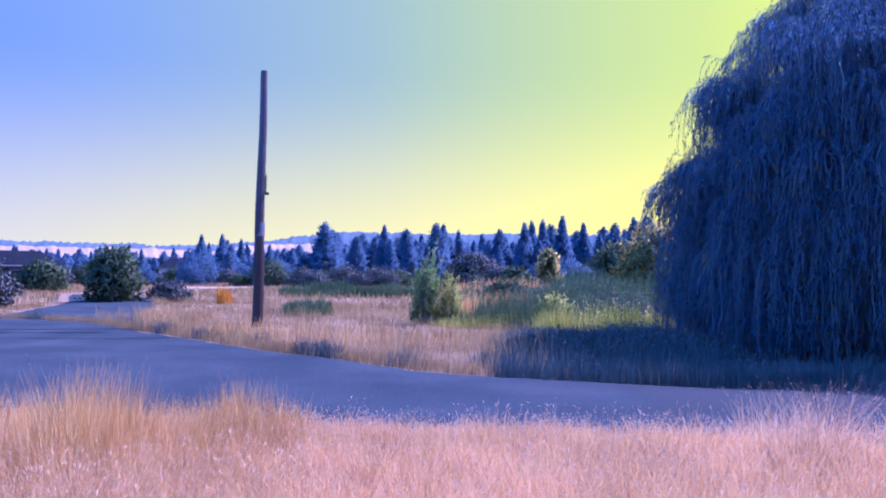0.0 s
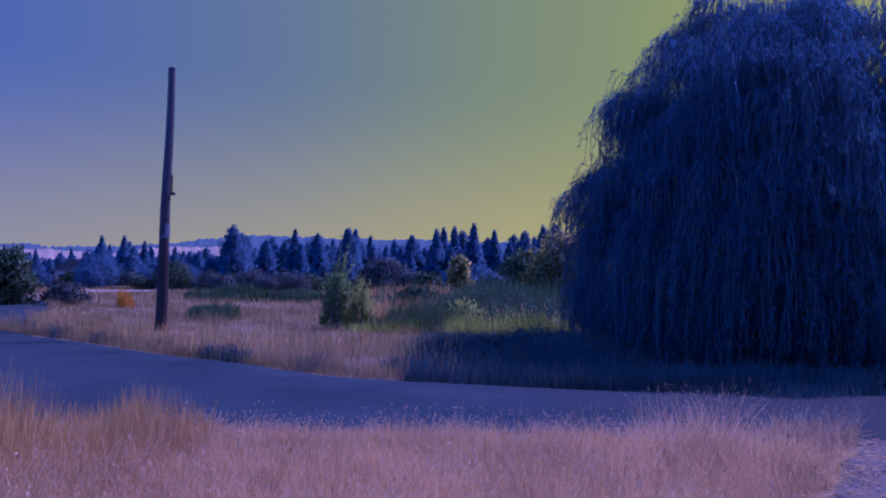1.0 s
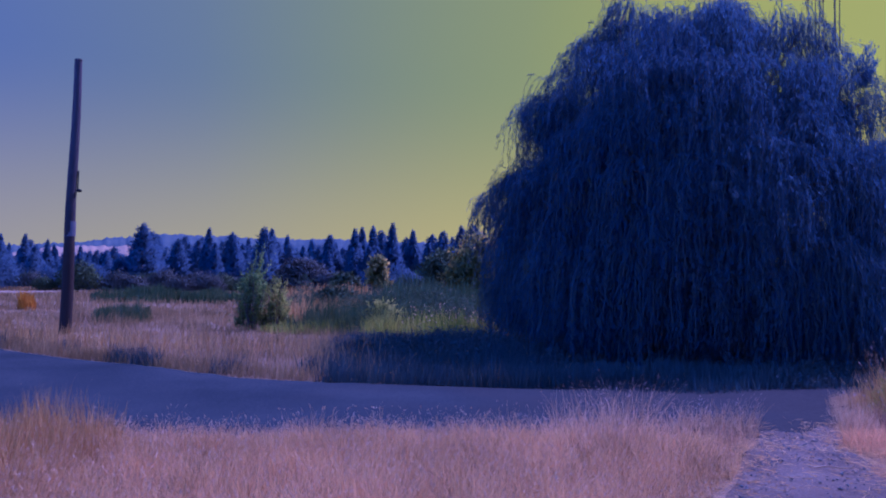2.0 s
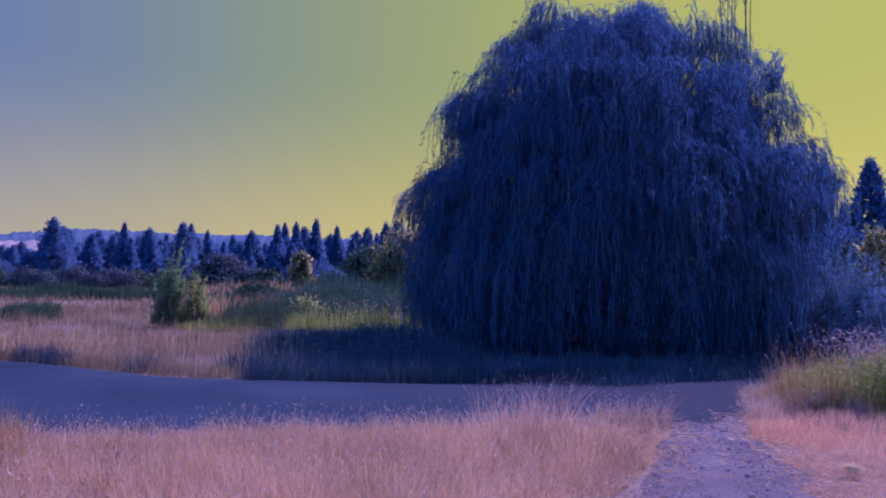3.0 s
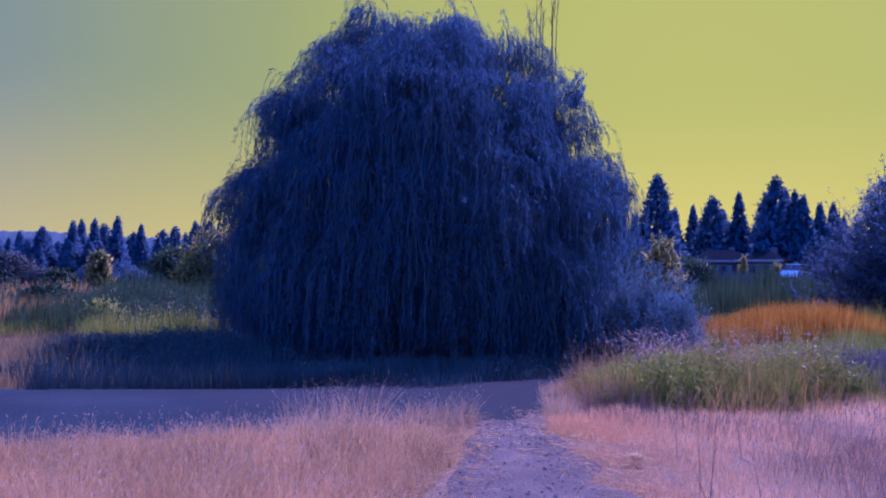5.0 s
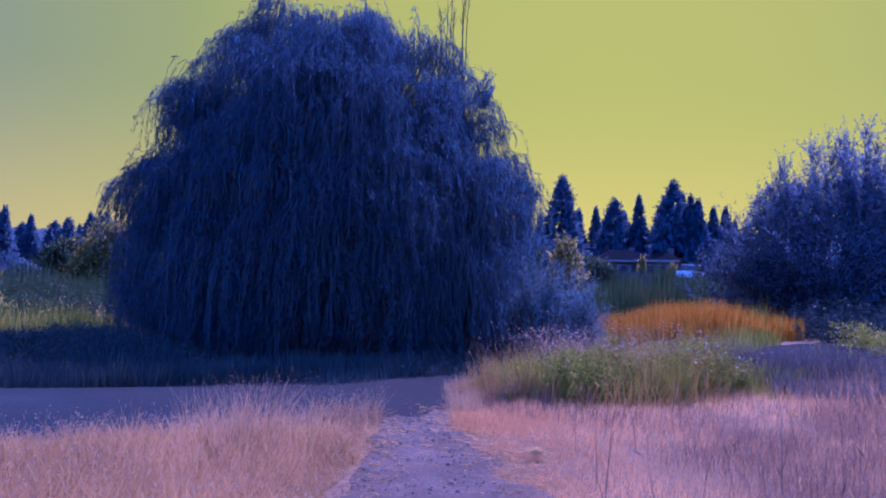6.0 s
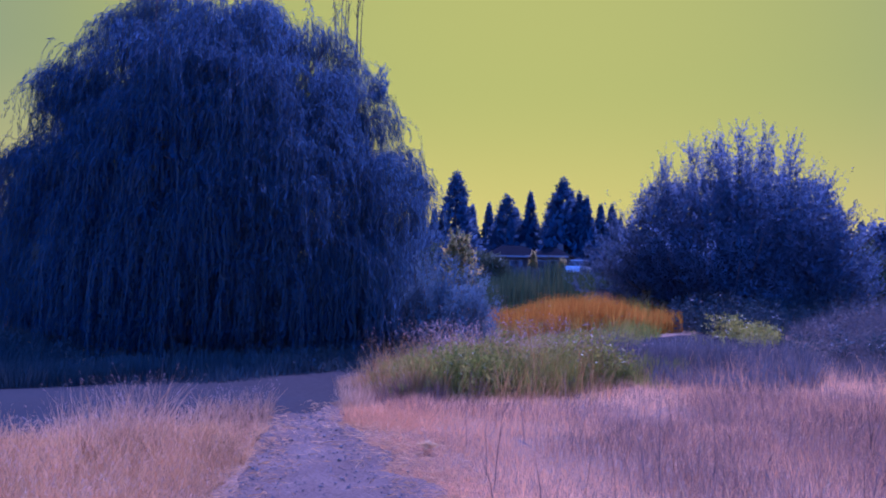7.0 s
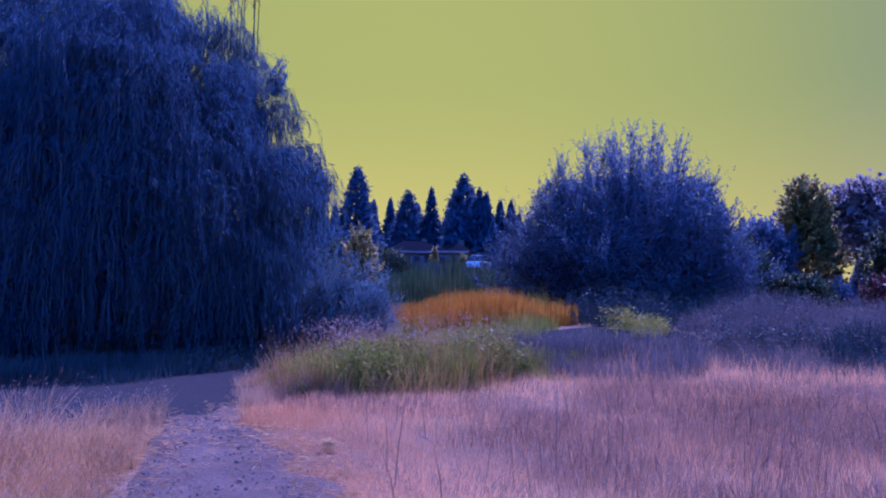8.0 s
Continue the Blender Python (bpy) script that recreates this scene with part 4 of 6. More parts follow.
shrub("slender_tree", "slim tan-leaved young tree before the houses", "tree", *polar(51.9, 79), 0.5, 2.6, M_AUTUMN, 171, 160, (0.16, 0.08), 12, 0.4, 0.0, 6, 1.0, 3)
shrub("slender_tree", "small tan-leaved tree beside the parked car", "tree", *polar(54.0, 76), 0.42, 1.7, M_AUTUMN, 172, 130, (0.15, 0.08), 12, 0.35, 0.0, 6, 1.0, 3)


def far_shrubs():
    """Brush in front of the distant woods, copied from four bushes."""
    rng = np.random.default_rng(109)
    spots = [(az + rng.normal(scale=0.4), rng.uniform(112, 150)) for az in np.arange(-35, 14, 0.72)]
    spots += [(az + rng.normal(scale=0.3), rng.uniform(64, 76)) for az in np.arange(43, 66, 0.95) if not 49.2 < az < 57.0]
    spots += [(az + rng.normal(scale=0.4), rng.uniform(56, 70)) for az in np.arange(68, 96, 2.2)]
    protos = []
    for i, (az, d) in enumerate(spots):
        x, y = polar(az, d)
        if i < 4:
            protos.append(shrub("far_bush", "rounded bush at the foot of the woods", "bush", x, y, 2.6, (3.2, 2.4, 3.8, 2.8)[i], (M_SHRUB, M_SAGE, M_NEEDLE, M_SHRUB)[i], 110 + i, 420, (0.17, 0.10), 9, 0.5, 0.0, 10, 0.6, 4, group="distant brush", fill=1500))
        else:
            k = rng.uniform(0.7, 1.35) * (0.78 if d < 77 and az < 66 else (0.8 if d < 77 else 1))
            t = copy_thing(protos[2 * rng.integers(0, 2) if d < 75 else rng.integers(0, 4)], pose(x, y, on(x, y) - 0.03, 0, 0, rng.uniform(0, 360)))
            t.scale = (k, k, k)


far_shrubs()

# ---- conifers ----
def conifer_proto(seed, tall, wide, round_top):
    """One pine: tapering trunk, uneven boughs with upturned ends and fine needle sprays."""
    rng = np.random.default_rng(seed)
    tree = thing("pine_tree", pose(0, 0, 0), "pine in the distant woods, needles tinted bluish for haze", "tree", "distant pines")
    sheet("trunk", *tube([(0, 0, -0.3), (0.05, 0, tall * 0.4), (0.0, 0.05, tall * 0.97)], [0.017 * tall, 0.010 * tall, 0.02], 7), M_BARK, tree, True)
    n, per = 130, 20
    s = (np.arange(n) + rng.uniform(0, 1, n)) / n
    z = tall * (0.03 + 0.97 * s)
    prof = (1 - s) ** (0.72 if round_top else 1.0) * (0.8 + 0.2 * np.minimum(1, s * 5))
    reach = wide * prof * np.where(rng.uniform(size=n) < 0.25, rng.uniform(0.95, 1.25, n), rng.uniform(0.72, 1.0, n)) + 0.05
    a = np.arange(n) * 2.4 + rng.normal(scale=0.3, size=n)
    q = rng.uniform(0.12, 1.0, (n, per)) ** 0.75
    rise = (0.10 if round_top else -0.12) * q + 0.30 * q ** 3
    px = np.cos(a)[:, None] * reach[:, None] * q + rng.normal(scale=0.16, size=(n, per)) * (0.3 + prof[:, None])
    py = np.sin(a)[:, None] * reach[:, None] * q + rng.normal(scale=0.16, size=(n, per)) * (0.3 + prof[:, None])
    pz = z[:, None] + reach[:, None] * rise + rng.normal(scale=0.10, size=(n, per))
    d = np.stack([np.cos(a)[:, None] + rng.normal(scale=0.5, size=(n, per)), np.sin(a)[:, None] + rng.normal(scale=0.5, size=(n, per)), rng.normal(0.7, 0.5, (n, per))], -1)
    size = (rng.uniform(0.55, 1.1, (n, per)) * (0.30 + 0.70 * prof[:, None])).ravel()
    leaves = leaf_quads(np.stack([px, py, pz], -1).reshape(-1, 3), d.reshape(-1, 3), size * 0.72, size * 0.32, rng)
    # the crown's close inner growth
    m = 1000
    s2, a2 = rng.uniform(0, 0.97, m), rng.uniform(0, 2 * np.pi, m)
    r2 = wide * (1 - s2) ** (0.72 if round_top else 1.0) * (0.78 + 0.22 * np.minimum(1, s2 * 5)) * rng.uniform(0.35, 0.86, m)
    p2 = np.stack([np.cos(a2) * r2, np.sin(a2) * r2, tall * (0.02 + 0.95 * s2)], 1)
    d2 = np.stack([np.cos(a2) * 0.3, np.sin(a2) * 0.3, np.ones(m)], 1) + rng.normal(scale=0.25, size=(m, 3))
    inner = leaf_quads(p2, d2, 1.1 * (1.05 - 0.6 * s2), 0.60 * (1.05 - 0.65 * s2), rng)
    v, f = merge([leaves, inner])
    away = v * [1, 1, 0] + np.stack([0 * v[:, 2], 0 * v[:, 2], 0.35 * np.hypot(v[:, 0], v[:, 1]) + 0.1], 1)
    sheet("crown", v, f, M_NEEDLE, tree, normals=away / (np.linalg.norm(away, axis=1)[:, None] + 1e-9) + np.repeat(rng.normal(scale=0.22, size=(len(f), 3)), 4, 0))
    return tree


def conifers():
    protos = [conifer_proto(61, 13, 2.7, False), conifer_proto(62, 13, 2.2, False), conifer_proto(63, 13, 2.9, True), conifer_proto(64, 13, 2.4, False), conifer_proto(65, 13, 3.2, True)]
    rng = np.random.default_rng(66)
    spots = []

    def belt(az0, az1, gap, d0, d1, low, high):
        """Pines along a stretch, as tall as the woods' skyline stands there in degrees."""
        for az in np.arange(az0, az1, gap):
            d = rng.uniform(d0, d1)
            top = np.interp(az, [-36, -18.6, -17.2, -13.2, -12.2, -9.6, -8.6, 0, 6, 14, 22], [1.75, 1.75, 2.35, 2.4, 2.15, 2.2, 3.0, 3.0, 3.2, 3.5, 3.5])
            spots.append((az + rng.normal(scale=0.5 * gap), d, (d * math.tan(radians(top)) + 1.6) / 13 * rng.uniform(low, high)))

    belt(-36, 22, 0.46, 145, 195, 0.70, 1.0)
    belt(-36, 22, 0.70, 198, 250, 0.86, 1.08)
    for az in np.arange(40, 66, 0.7):
        spots.append((az + rng.normal(scale=0.3), rng.uniform(100, 125), rng.uniform(0.42, 0.60)))
    for az in np.arange(66, 100, 1.3):
        spots.append((az + rng.normal(scale=0.3), rng.uniform(85, 110), rng.uniform(0.35, 0.55)))
    # single taller tops: bearing, distance, top in degrees
    for az, d, top in ((-17.3, 165, 2.85), (-15.9, 160, 2.9), (-14.6, 170, 2.6), (-8.8, 150, 3.95), (-8.2, 158, 3.4), (-4.5, 160, 3.8), (-2.9, 160, 3.55), (-0.7, 150, 4.0), (-0.2, 156, 3.95), (0.9, 165, 3.5), (3.9, 155, 3.6), (5.7, 155, 4.1), (6.2, 160, 4.2), (7.0, 150, 4.3), (7.6, 165, 4.0), (8.4, 152, 4.55), (9.9, 158, 4.1), (11.3, 165, 3.8), (12.1, 150, 4.05), (13.4, 160, 4.5), (14.3, 150, 4.5)):
        spots.append((az, d, (d * math.tan(radians(top)) + 1.6) / 13))
    # the stand behind the houses
    for az, d, s in ((46.2, 92, 0.96), (55.6, 92, 0.76), (57.4, 100, 0.76), (47.4, 104, 0.77), (43.4, 100, 0.80), (44.6, 105, 0.71), (48.6, 105, 0.80), (49.9, 100, 0.84), (50.5, 110, 0.80), (51.6, 100, 0.87), (49.3, 112, 0.72), (53.9, 92, 0.92), (54.5, 96, 0.86), (55.1, 92, 0.80), (53.4, 100, 0.86), (56.6, 98, 0.74), (58.0, 104, 0.67), (52.6, 115, 0.66), (60.5, 110, 0.67), (72.2, 75, 0.66), (73.4, 70, 0.62), (71.2, 82, 0.6), (82.6, 70, 0.42)):
        spots.append((az, d, s))
    for i, (az, d, s) in enumerate(spots):
        x, y = polar(az, d)
        wide = max(s, 0.55) * (1.35 if az > 40 else 1.5)
        m = pose(x, y, on(x, y) - 0.1, 0, 0, (i * 77) % 360) @ Matrix.Diagonal((wide, wide, s, 1))
        if i < 5:
            protos[i].matrix_basis = m
        else:
            t = copy_thing(protos[(i * 3 + i // 5) % 5], m)
            t.scale = (wide, wide, s)


conifers()


def far_woods():
    """The unbroken mass of woods behind the pines that can be told apart."""
    rng = np.random.default_rng(161)
    P, D, L, N = [], [], [], []

    def tree(az, d, tall, wide):
        x, y = polar(az, d)
        n = 420
        s = rng.uniform(0, 1, n) ** 1.2
        a, q = rng.uniform(0, 2 * np.pi, n), np.sqrt(rng.uniform(0.15, 1, n))
        r = wide * (1 - s) ** 0.75 * q + 0.1
        P.append(np.stack([x + r * np.cos(a), y + r * np.sin(a), on(x, y) + tall * s], 1))
        D.append(np.stack([np.cos(a), np.sin(a), rng.normal(0.4, 0.4, n)], 1))
        L.append(rng.uniform(0.8, 1.5, n) * (0.45 + 0.55 * (1 - s)))
        N.append(np.stack([np.cos(a), np.sin(a), 0.35 + 0 * a], 1) + rng.normal(scale=0.2, size=(n, 3)))

    for az in np.arange(-40, 25, 0.27):
        tree(az + rng.normal(scale=0.15), rng.uniform(196, 235), rng.uniform(8.5, 11.0) * (0.62 if az < -18 else (0.76 if az < -9.3 else 1.0)), rng.uniform(2.4, 3.4))
    for az in np.arange(-40, 25, 0.5):
        tree(az + rng.normal(scale=0.2), rng.uniform(160, 190), rng.uniform(4.5, 7.5) * (0.65 if az < -9.3 else 1.0), rng.uniform(2.4, 3.4))
    for az in np.arange(40, 68, 0.5):
        tree(az + rng.normal(scale=0.2), rng.uniform(112, 130), rng.uniform(5.5, 8.5), rng.uniform(1.8, 2.6))
    P, D, L = np.concatenate(P), np.concatenate(D), np.concatenate(L)
    tagged(sheet("woods", *leaf_quads(P, D, L * 1.1, L * 0.65, rng), M_NEEDLE, normals=np.repeat(np.concatenate(N), 4, 0)), "dense pine woods along the horizon, tinted bluish for haze", "woods", kind="stuff")


far_woods()


# ---- the two houses, the car, the pole ----
def house(az, d, w, dep, wall_h, roof_h, turn, mat, label, seed):
    x, y = polar(az, d)
    h = thing("house", pose(x, y, on(x, y), 0, 0, -az + turn), label, "house", "houses by the wetland")
    bm = bmesh.new()
    box(bm, (w, dep, wall_h), pose(0, 0, wall_h / 2))
    part("wall", bm, mat, h)
    bm = bmesh.new()
    e = 0.5
    a = [bm.verts.new(p) for p in ((-w / 2 - e, -dep / 2 - e, wall_h), (w / 2 + e, -dep / 2 - e, wall_h), (w / 2 + e, dep / 2 + e, wall_h), (-w / 2 - e, dep / 2 + e, wall_h))]
    r = [bm.verts.new(p) for p in ((-w / 2 + dep * 0.3, 0, wall_h + roof_h), (w / 2 - dep * 0.3, 0, wall_h + roof_h))]
    for q in ((a[0], a[1], r[1], r[0]), (a[1], a[2], r[1]), (a[2], a[3], r[0], r[1]), (a[3], a[0], r[0]), (a[3], a[2], a[1], a[0])):
        bm.faces.new(q)
    roof = part("roof", bm, M_ROOF, h, "grey shingled hip roof")
    bm = bmesh.new()
    box(bm, (0.6, 0.6, 1.0), pose(w * 0.2, 0.4, wall_h + roof_h * 0.85))
    part("chimney", bm, M_WALLS, roof)
    bm = bmesh.new()
    box(bm, (w + 1.0, 0.12, 0.2), pose(0, -dep / 2 - e - 0.06, wall_h - 0.06))
    part("fascia", bm, M_TRIM, h, "grey eaves board")
    for k in range(3):
        bm = bmesh.new()
        wx = -w * 0.33 + k * w * 0.33
        box(bm, (1.5, 0.08, 1.25), pose(wx, -dep / 2 - 0.03, wall_h * 0.55))
        win = part("window", bm, M_TRIM, h, "grey-framed window")
        bm = bmesh.new()
        box(bm, (1.3, 0.04, 1.05), pose(wx, -dep / 2 - 0.075, wall_h * 0.55))
        part("pane", bm, M_GLASS, win)
    return h


house(50.4, 88, 6.0, 6.0, 2.3, 1.3, 8, M_WALLS, "single-storey grey house among pines", 1)
house(53.3, 86, 3.6, 5.0, 2.3, 1.1, -12, M_WALLS, "small grey house with a shingled roof", 2)
house(-28.8, 120, 11.0, 8.0, 2.7, 2.0, 6, M_WALLS, "grey farmhouse behind verge bushes", 3)
house(-18.8, 150, 7.0, 7.0, 2.8, 1.8, 6, M_PALE, "far pale farmhouse in front of the woods", 4)


def car(az, d, turn):
    x, y = polar(az, d)
    c = thing("car", pose(x, y, on(x, y), 0, 0, -az + turn), "white car parked beside the houses", "car")
    bm = bmesh.new()
    box(bm, (4.4, 1.75, 0.62), pose(0, 0, 0.62), 0.12)
    body = part("body", bm, M_PAINT, c)
    bm = bmesh.new()
    box(bm, (2.4, 1.5, 0.55), pose(-0.2, 0, 1.18), 0.18)
    part("cabin", bm, M_GLASS, c, "dark glazed cabin")
    bm = bmesh.new()
    box(bm, (1.8, 1.35, 0.08), pose(-0.2, 0, 1.47), 0.03)
    part("car_roof", bm, M_PAINT, c)
    for sx in (-1.4, 1.4):
        for sy in (-0.8, 0.8):
            bm = bmesh.new()
            bmesh.ops.create_cone(bm, cap_ends=True, segments=18, radius1=0.33, radius2=0.33, depth=0.22, matrix=pose(sx, sy, 0.33, 90))
            w = part("wheel", bm, M_TYRE, c)
            bm = bmesh.new()
            bmesh.ops.create_cone(bm, cap_ends=True, segments=14, radius1=0.19, radius2=0.17, depth=0.25, matrix=pose(sx, sy, 0.33, 90))
            part("rim", bm, M_STEEL, w)


car(55.3, 74, 75)


def utility_pole():
    x, y = polar(-13.3, 24.0)
    p = thing("utility_pole", pose(x, y, on(x, y) - 0.05, 0, 0.45), "weathered wooden utility pole without wires or crossarm", "utility pole")
    z = np.linspace(0, 7.68, 30)
    rng = np.random.default_rng(9)
    pts = np.stack([0.012 * np.sin(z * 1.3), 0.01 * np.cos(z * 0.9), z], 1)
    v, f = tube(pts, 0.165 - 0.0085 * z + rng.normal(scale=0.0015, size=30), 20)
    shaft = sheet("shaft", v, f, M_POLE, p, True)
    bm = bmesh.new()
    bmesh.ops.create_cone(bm, cap_ends=True, segments=20, radius1=0.101, radius2=0.09, depth=0.03, matrix=pose(0, 0, 7.69))
    part("top_cap", bm, M_POLE, p)
    bm = bmesh.new()
    bmesh.ops.create_cone(bm, cap_ends=True, segments=20, radius1=0.150, radius2=0.146, depth=0.42, matrix=pose(0, 0, 2.95))
    part("sleeve", bm, M_TAG, p, "faded grey metal sleeve nailed round the pole")
    bm = bmesh.new()
    box(bm, (0.03, 0.05, 0.55), pose(0.150, -0.02, 4.30), 0.006)
    arm = part("bracket", bm, M_TYRE, p, "narrow dark iron bracket on the side")
    bm = bmesh.new()
    bmesh.ops.create_icosphere(bm, subdivisions=2, radius=0.06, matrix=pose(0.185, -0.02, 4.02) @ Matrix.Diagonal((1.3, 1, 0.8, 1)))
    part("insulator_knob", bm, M_TYRE, arm, "dark round insulator knob")


utility_pole()


# ---- grasses ----
def grass(name, label, x, y, h, w, mat, seed, lean=0.3, heads=None, head_len=0.07, head_w=0.014, head_share=0.5, out=None):
    """A stand of grass; where heads is a material, part of the blades carry a seed head of it."""
    rng = np.random.default_rng(seed)
    v, f, tip, bend = blades(x, y, h, w, rng, lean, out=out)
    ob = tagged(sheet(name, v, f, mat), label, "grass", kind="stuff")
    if heads:
        k = rng.uniform(size=len(tip)) < head_share
        hv, hf = seed_heads(tip[k], bend[k], rng, head_len, head_w)
        sheet("seed_heads", hv, hf, heads, ob)
    return ob


def tufted(cx, cy, per, spread, rng):
    """Blades gathered in tufts round given centres: place, tuft size and outward bearing of each."""
    n = len(cx) * per
    a, q = rng.uniform(0, 2 * np.pi, n), np.abs(rng.normal(scale=0.6, size=n))
    size = np.repeat(rng.uniform(0.55, 1.15, len(cx)), per)
    return np.repeat(cx, per) + np.cos(a) * q * spread * size, np.repeat(cy, per) + np.sin(a) * q * spread * size, size, a


def field_front():
    rng = np.random.default_rng(71)
    def left_of_path(y):
        return np.interp(y, [p[1] for p in PATH_LEFT], [p[0] for p in PATH_LEFT])

    def stand(x, y, size, tall, name, label, mat, seed, lean, heads, head, share, out=None):
        edge = along(x, y, ROAD_NEAR) + 0.10 * waves(x, y, 2.0, 5)
        k = (edge < -0.05) & (x < left_of_path(y) + 0.16 * waves(x, y, 3.0, 6) - 0.05)
        k &= ~((waves(x, y, 1.1, 17) > 0.95) & (rng.uniform(size=len(x)) < 0.6))
        x, y, size = x[k], y[k], size[k]
        d = np.hypot(x, y)
        edge = np.minimum(-along(x, y, ROAD_NEAR), left_of_path(y) - x)
        h = tall * rng.uniform(0.35, 1.0, len(x)) * size * (1 + 0.20 * waves(x, y, 1.4, 7) + 0.15 * waves(x, y, 6.0, 18)) * (0.35 + 0.65 * step(0.0, 0.9, edge))
        w = rng.uniform(0.0024, 0.0044, len(x)) * (0.6 + d / 10)
        grass(name, label, x, y, np.clip(h, 0.05, 0.7), w, mat, seed, lean, heads, *head, share, out=None if out is None else out[k])

    x, y = scatter(150000, -46, 48, 2.8, 11.5, rng)
    stand(x, y, np.ones(len(x)), 0.36, "dry_grass", "knee-high pale straw grass gone to seed", M_STRAW, 72, 0.9, M_SEED, (0.030, 0.006), 0.4)
    cx, cy = scatter(6500, -46, 48, 2.8, 11.5, rng)
    x, y, size, a = tufted(cx, cy, 20, 0.10, rng)
    stand(x, y, size, 0.42, "seeding_grass", "tufts of pale seeding grass in the dry field", M_STRAW, 172, 0.55, M_SEED, (0.045, 0.0065), 0.5, a)
    cx, cy = scatter(2600, -46, 48, 2.8, 11.0, rng)
    k = waves(cx, cy, 0.9, 55) > -0.1
    x, y, size, a = tufted(cx[k], cy[k], 22, 0.09, rng)
    stand(x, y, size, 0.34, "tawny_grass", "low tawny tufts between the pale grass", M_MEADOW, 173, 0.7, None, (0.03, 0.005), 0.0, a)


def field_east():
    rng = np.random.default_rng(73)
    x, y = scatter(520000, 36, 108, 3.4, 30, rng)
    path_r = np.interp(y, [p[1] for p in PATH_RIGHT], [p[0] for p in PATH_RIGHT])
    d = np.hypot(x, y)
    k = (x > path_r + 0.15 * waves(x, y, 3.0, 8) + 0.05) & (along(x, y, ROAD_NEAR) < -0.25) & (rng.uniform(size=len(x)) < np.clip(9 / d, 0.35, 1))
    x, y = x[k], y[k]
    d = np.hypot(x, y)
    h = rng.uniform(0.04, 0.20, len(x)) * (1 + 0.35 * waves(x, y, 1.0, 9) + 0.22 * waves(x, y, 5.0, 18)) * (1 + 1.1 * step(13, 16, d))
    pr = x - np.interp(y, [p[1] for p in PATH_RIGHT], [p[0] for p in PATH_RIGHT])
    h = h * (0.35 + 0.65 * step(0.0, 1.2, pr))
    w = rng.uniform(0.0013, 0.0027, len(x)) * (0.6 + d / 9)
    far = (d + 0.7 * waves(x, y, 0.7, 31) + rng.normal(scale=0.35, size=len(x)) > 15.0) & (np.degrees(np.arctan2(x, y)) > 54)
    grass("meadow_grass", "grey-brown grass on the far slope", x[far], y[far], np.clip(h[far], 0.05, 0.7), w[far], M_SLOPE, 79, 0.5, M_FLUFF, 0.04, 0.010, 0.06)
    x, y, h, w = x[~far], y[~far], h[~far], w[~far]
    grass("dry_grass", "pale dry grass over the low rise", x, y, np.clip(h, 0.05, 0.7), w, M_PEACH, 74, 0.65, M_SEED, 0.022, 0.006, 0.3)
    # darker, taller mixed grass nearer to the camera and southwards
    x, y = scatter(110000, 46, 108, 3.5, 13.5, rng)
    d = np.hypot(x, y)
    k = (waves(x, y, 0.9, 33) + 0.5 * waves(x, y, 2.6, 34) + 0.06 * (np.degrees(np.arctan2(x, y)) - 70) - 0.10 * (d - 8.5) + rng.normal(scale=0.4, size=len(x)) > 0.1)
    x, y = x[k], y[k]
    k = x > np.interp(y, [p[1] for p in PATH_RIGHT], [p[0] for p in PATH_RIGHT]) + 0.4
    x, y = x[k], y[k]
    grass("weedy_grass", "taller brown and mauve grass on the rise", x, y, rng.uniform(0.08, 0.30, len(x)), rng.uniform(0.0022, 0.0045, len(x)), M_MAUVE, 76, 0.5, M_SEED, 0.04, 0.007, 0.10)
    # thin cover all round and behind
    x, y = scatter(260000, 0, 360, 0.9, 16, rng)
    az, d = np.degrees(np.arctan2(x, y)), np.hypot(x, y)
    mid = (np.interp(y, [p[1] for p in PATH_LEFT], [p[0] for p in PATH_LEFT]) + np.interp(y, [p[1] for p in PATH_RIGHT], [p[0] for p in PATH_RIGHT])) / 2
    k = ((az < -38 - 8 * waves(x, y, 1.1, 38)) | (az > 100 + 8 * waves(x, y, 1.1, 39)) | (d < 3.3 + 0.4 * waves(x, y, 2.0, 40))) & ((np.abs(x - mid) > 0.75 + 0.12 * waves(x, y, 3.0, 6))) & (along(x, y, ROAD_NEAR) < -0.1) & (waves(x, y, 1.3, 37) > -0.9)
    x, y = x[k], y[k]
    grass("dry_grass", "thin dry grass round the path", x, y, rng.uniform(0.05, 0.30, len(x)), rng.uniform(0.004, 0.009, len(x)), M_STRAW, 127, 0.8)
    # close-cropped dry cover along the path's eastern side
    y = rng.uniform(0.5, 8.0, 60000)
    x = np.interp(y, [p[1] for p in PATH_RIGHT], [p[0] for p in PATH_RIGHT]) - 0.25 + np.abs(rng.normal(scale=0.9, size=len(y)))
    k = (along(x, y, ROAD_NEAR) < -0.1) & (waves(x, y, 2.6, 68) + rng.normal(scale=0.5, size=len(y)) > -0.5)
    x, y = x[k], y[k]
    grass("dry_grass", "close-cropped dry grass beside the path", x, y, rng.uniform(0.02, 0.09, len(x)), rng.uniform(0.0015, 0.0030, len(x)), M_PEACH, 191, 1.8)
    # bleached broken stalks that catch the sun
    x, y = scatter(130, 60, 92, 4.0, 7.5, rng)
    grass("bleached_stalks", "bleached broken stalks in the brown grass", x, y, rng.uniform(0.12, 0.34, len(x)), rng.uniform(0.004, 0.007, len(x)), M_BLEACHED, 192, 1.3)
    # dead weed stalks standing out of it
    x, y = scatter(170, 48, 100, 4.5, 11.5, rng)
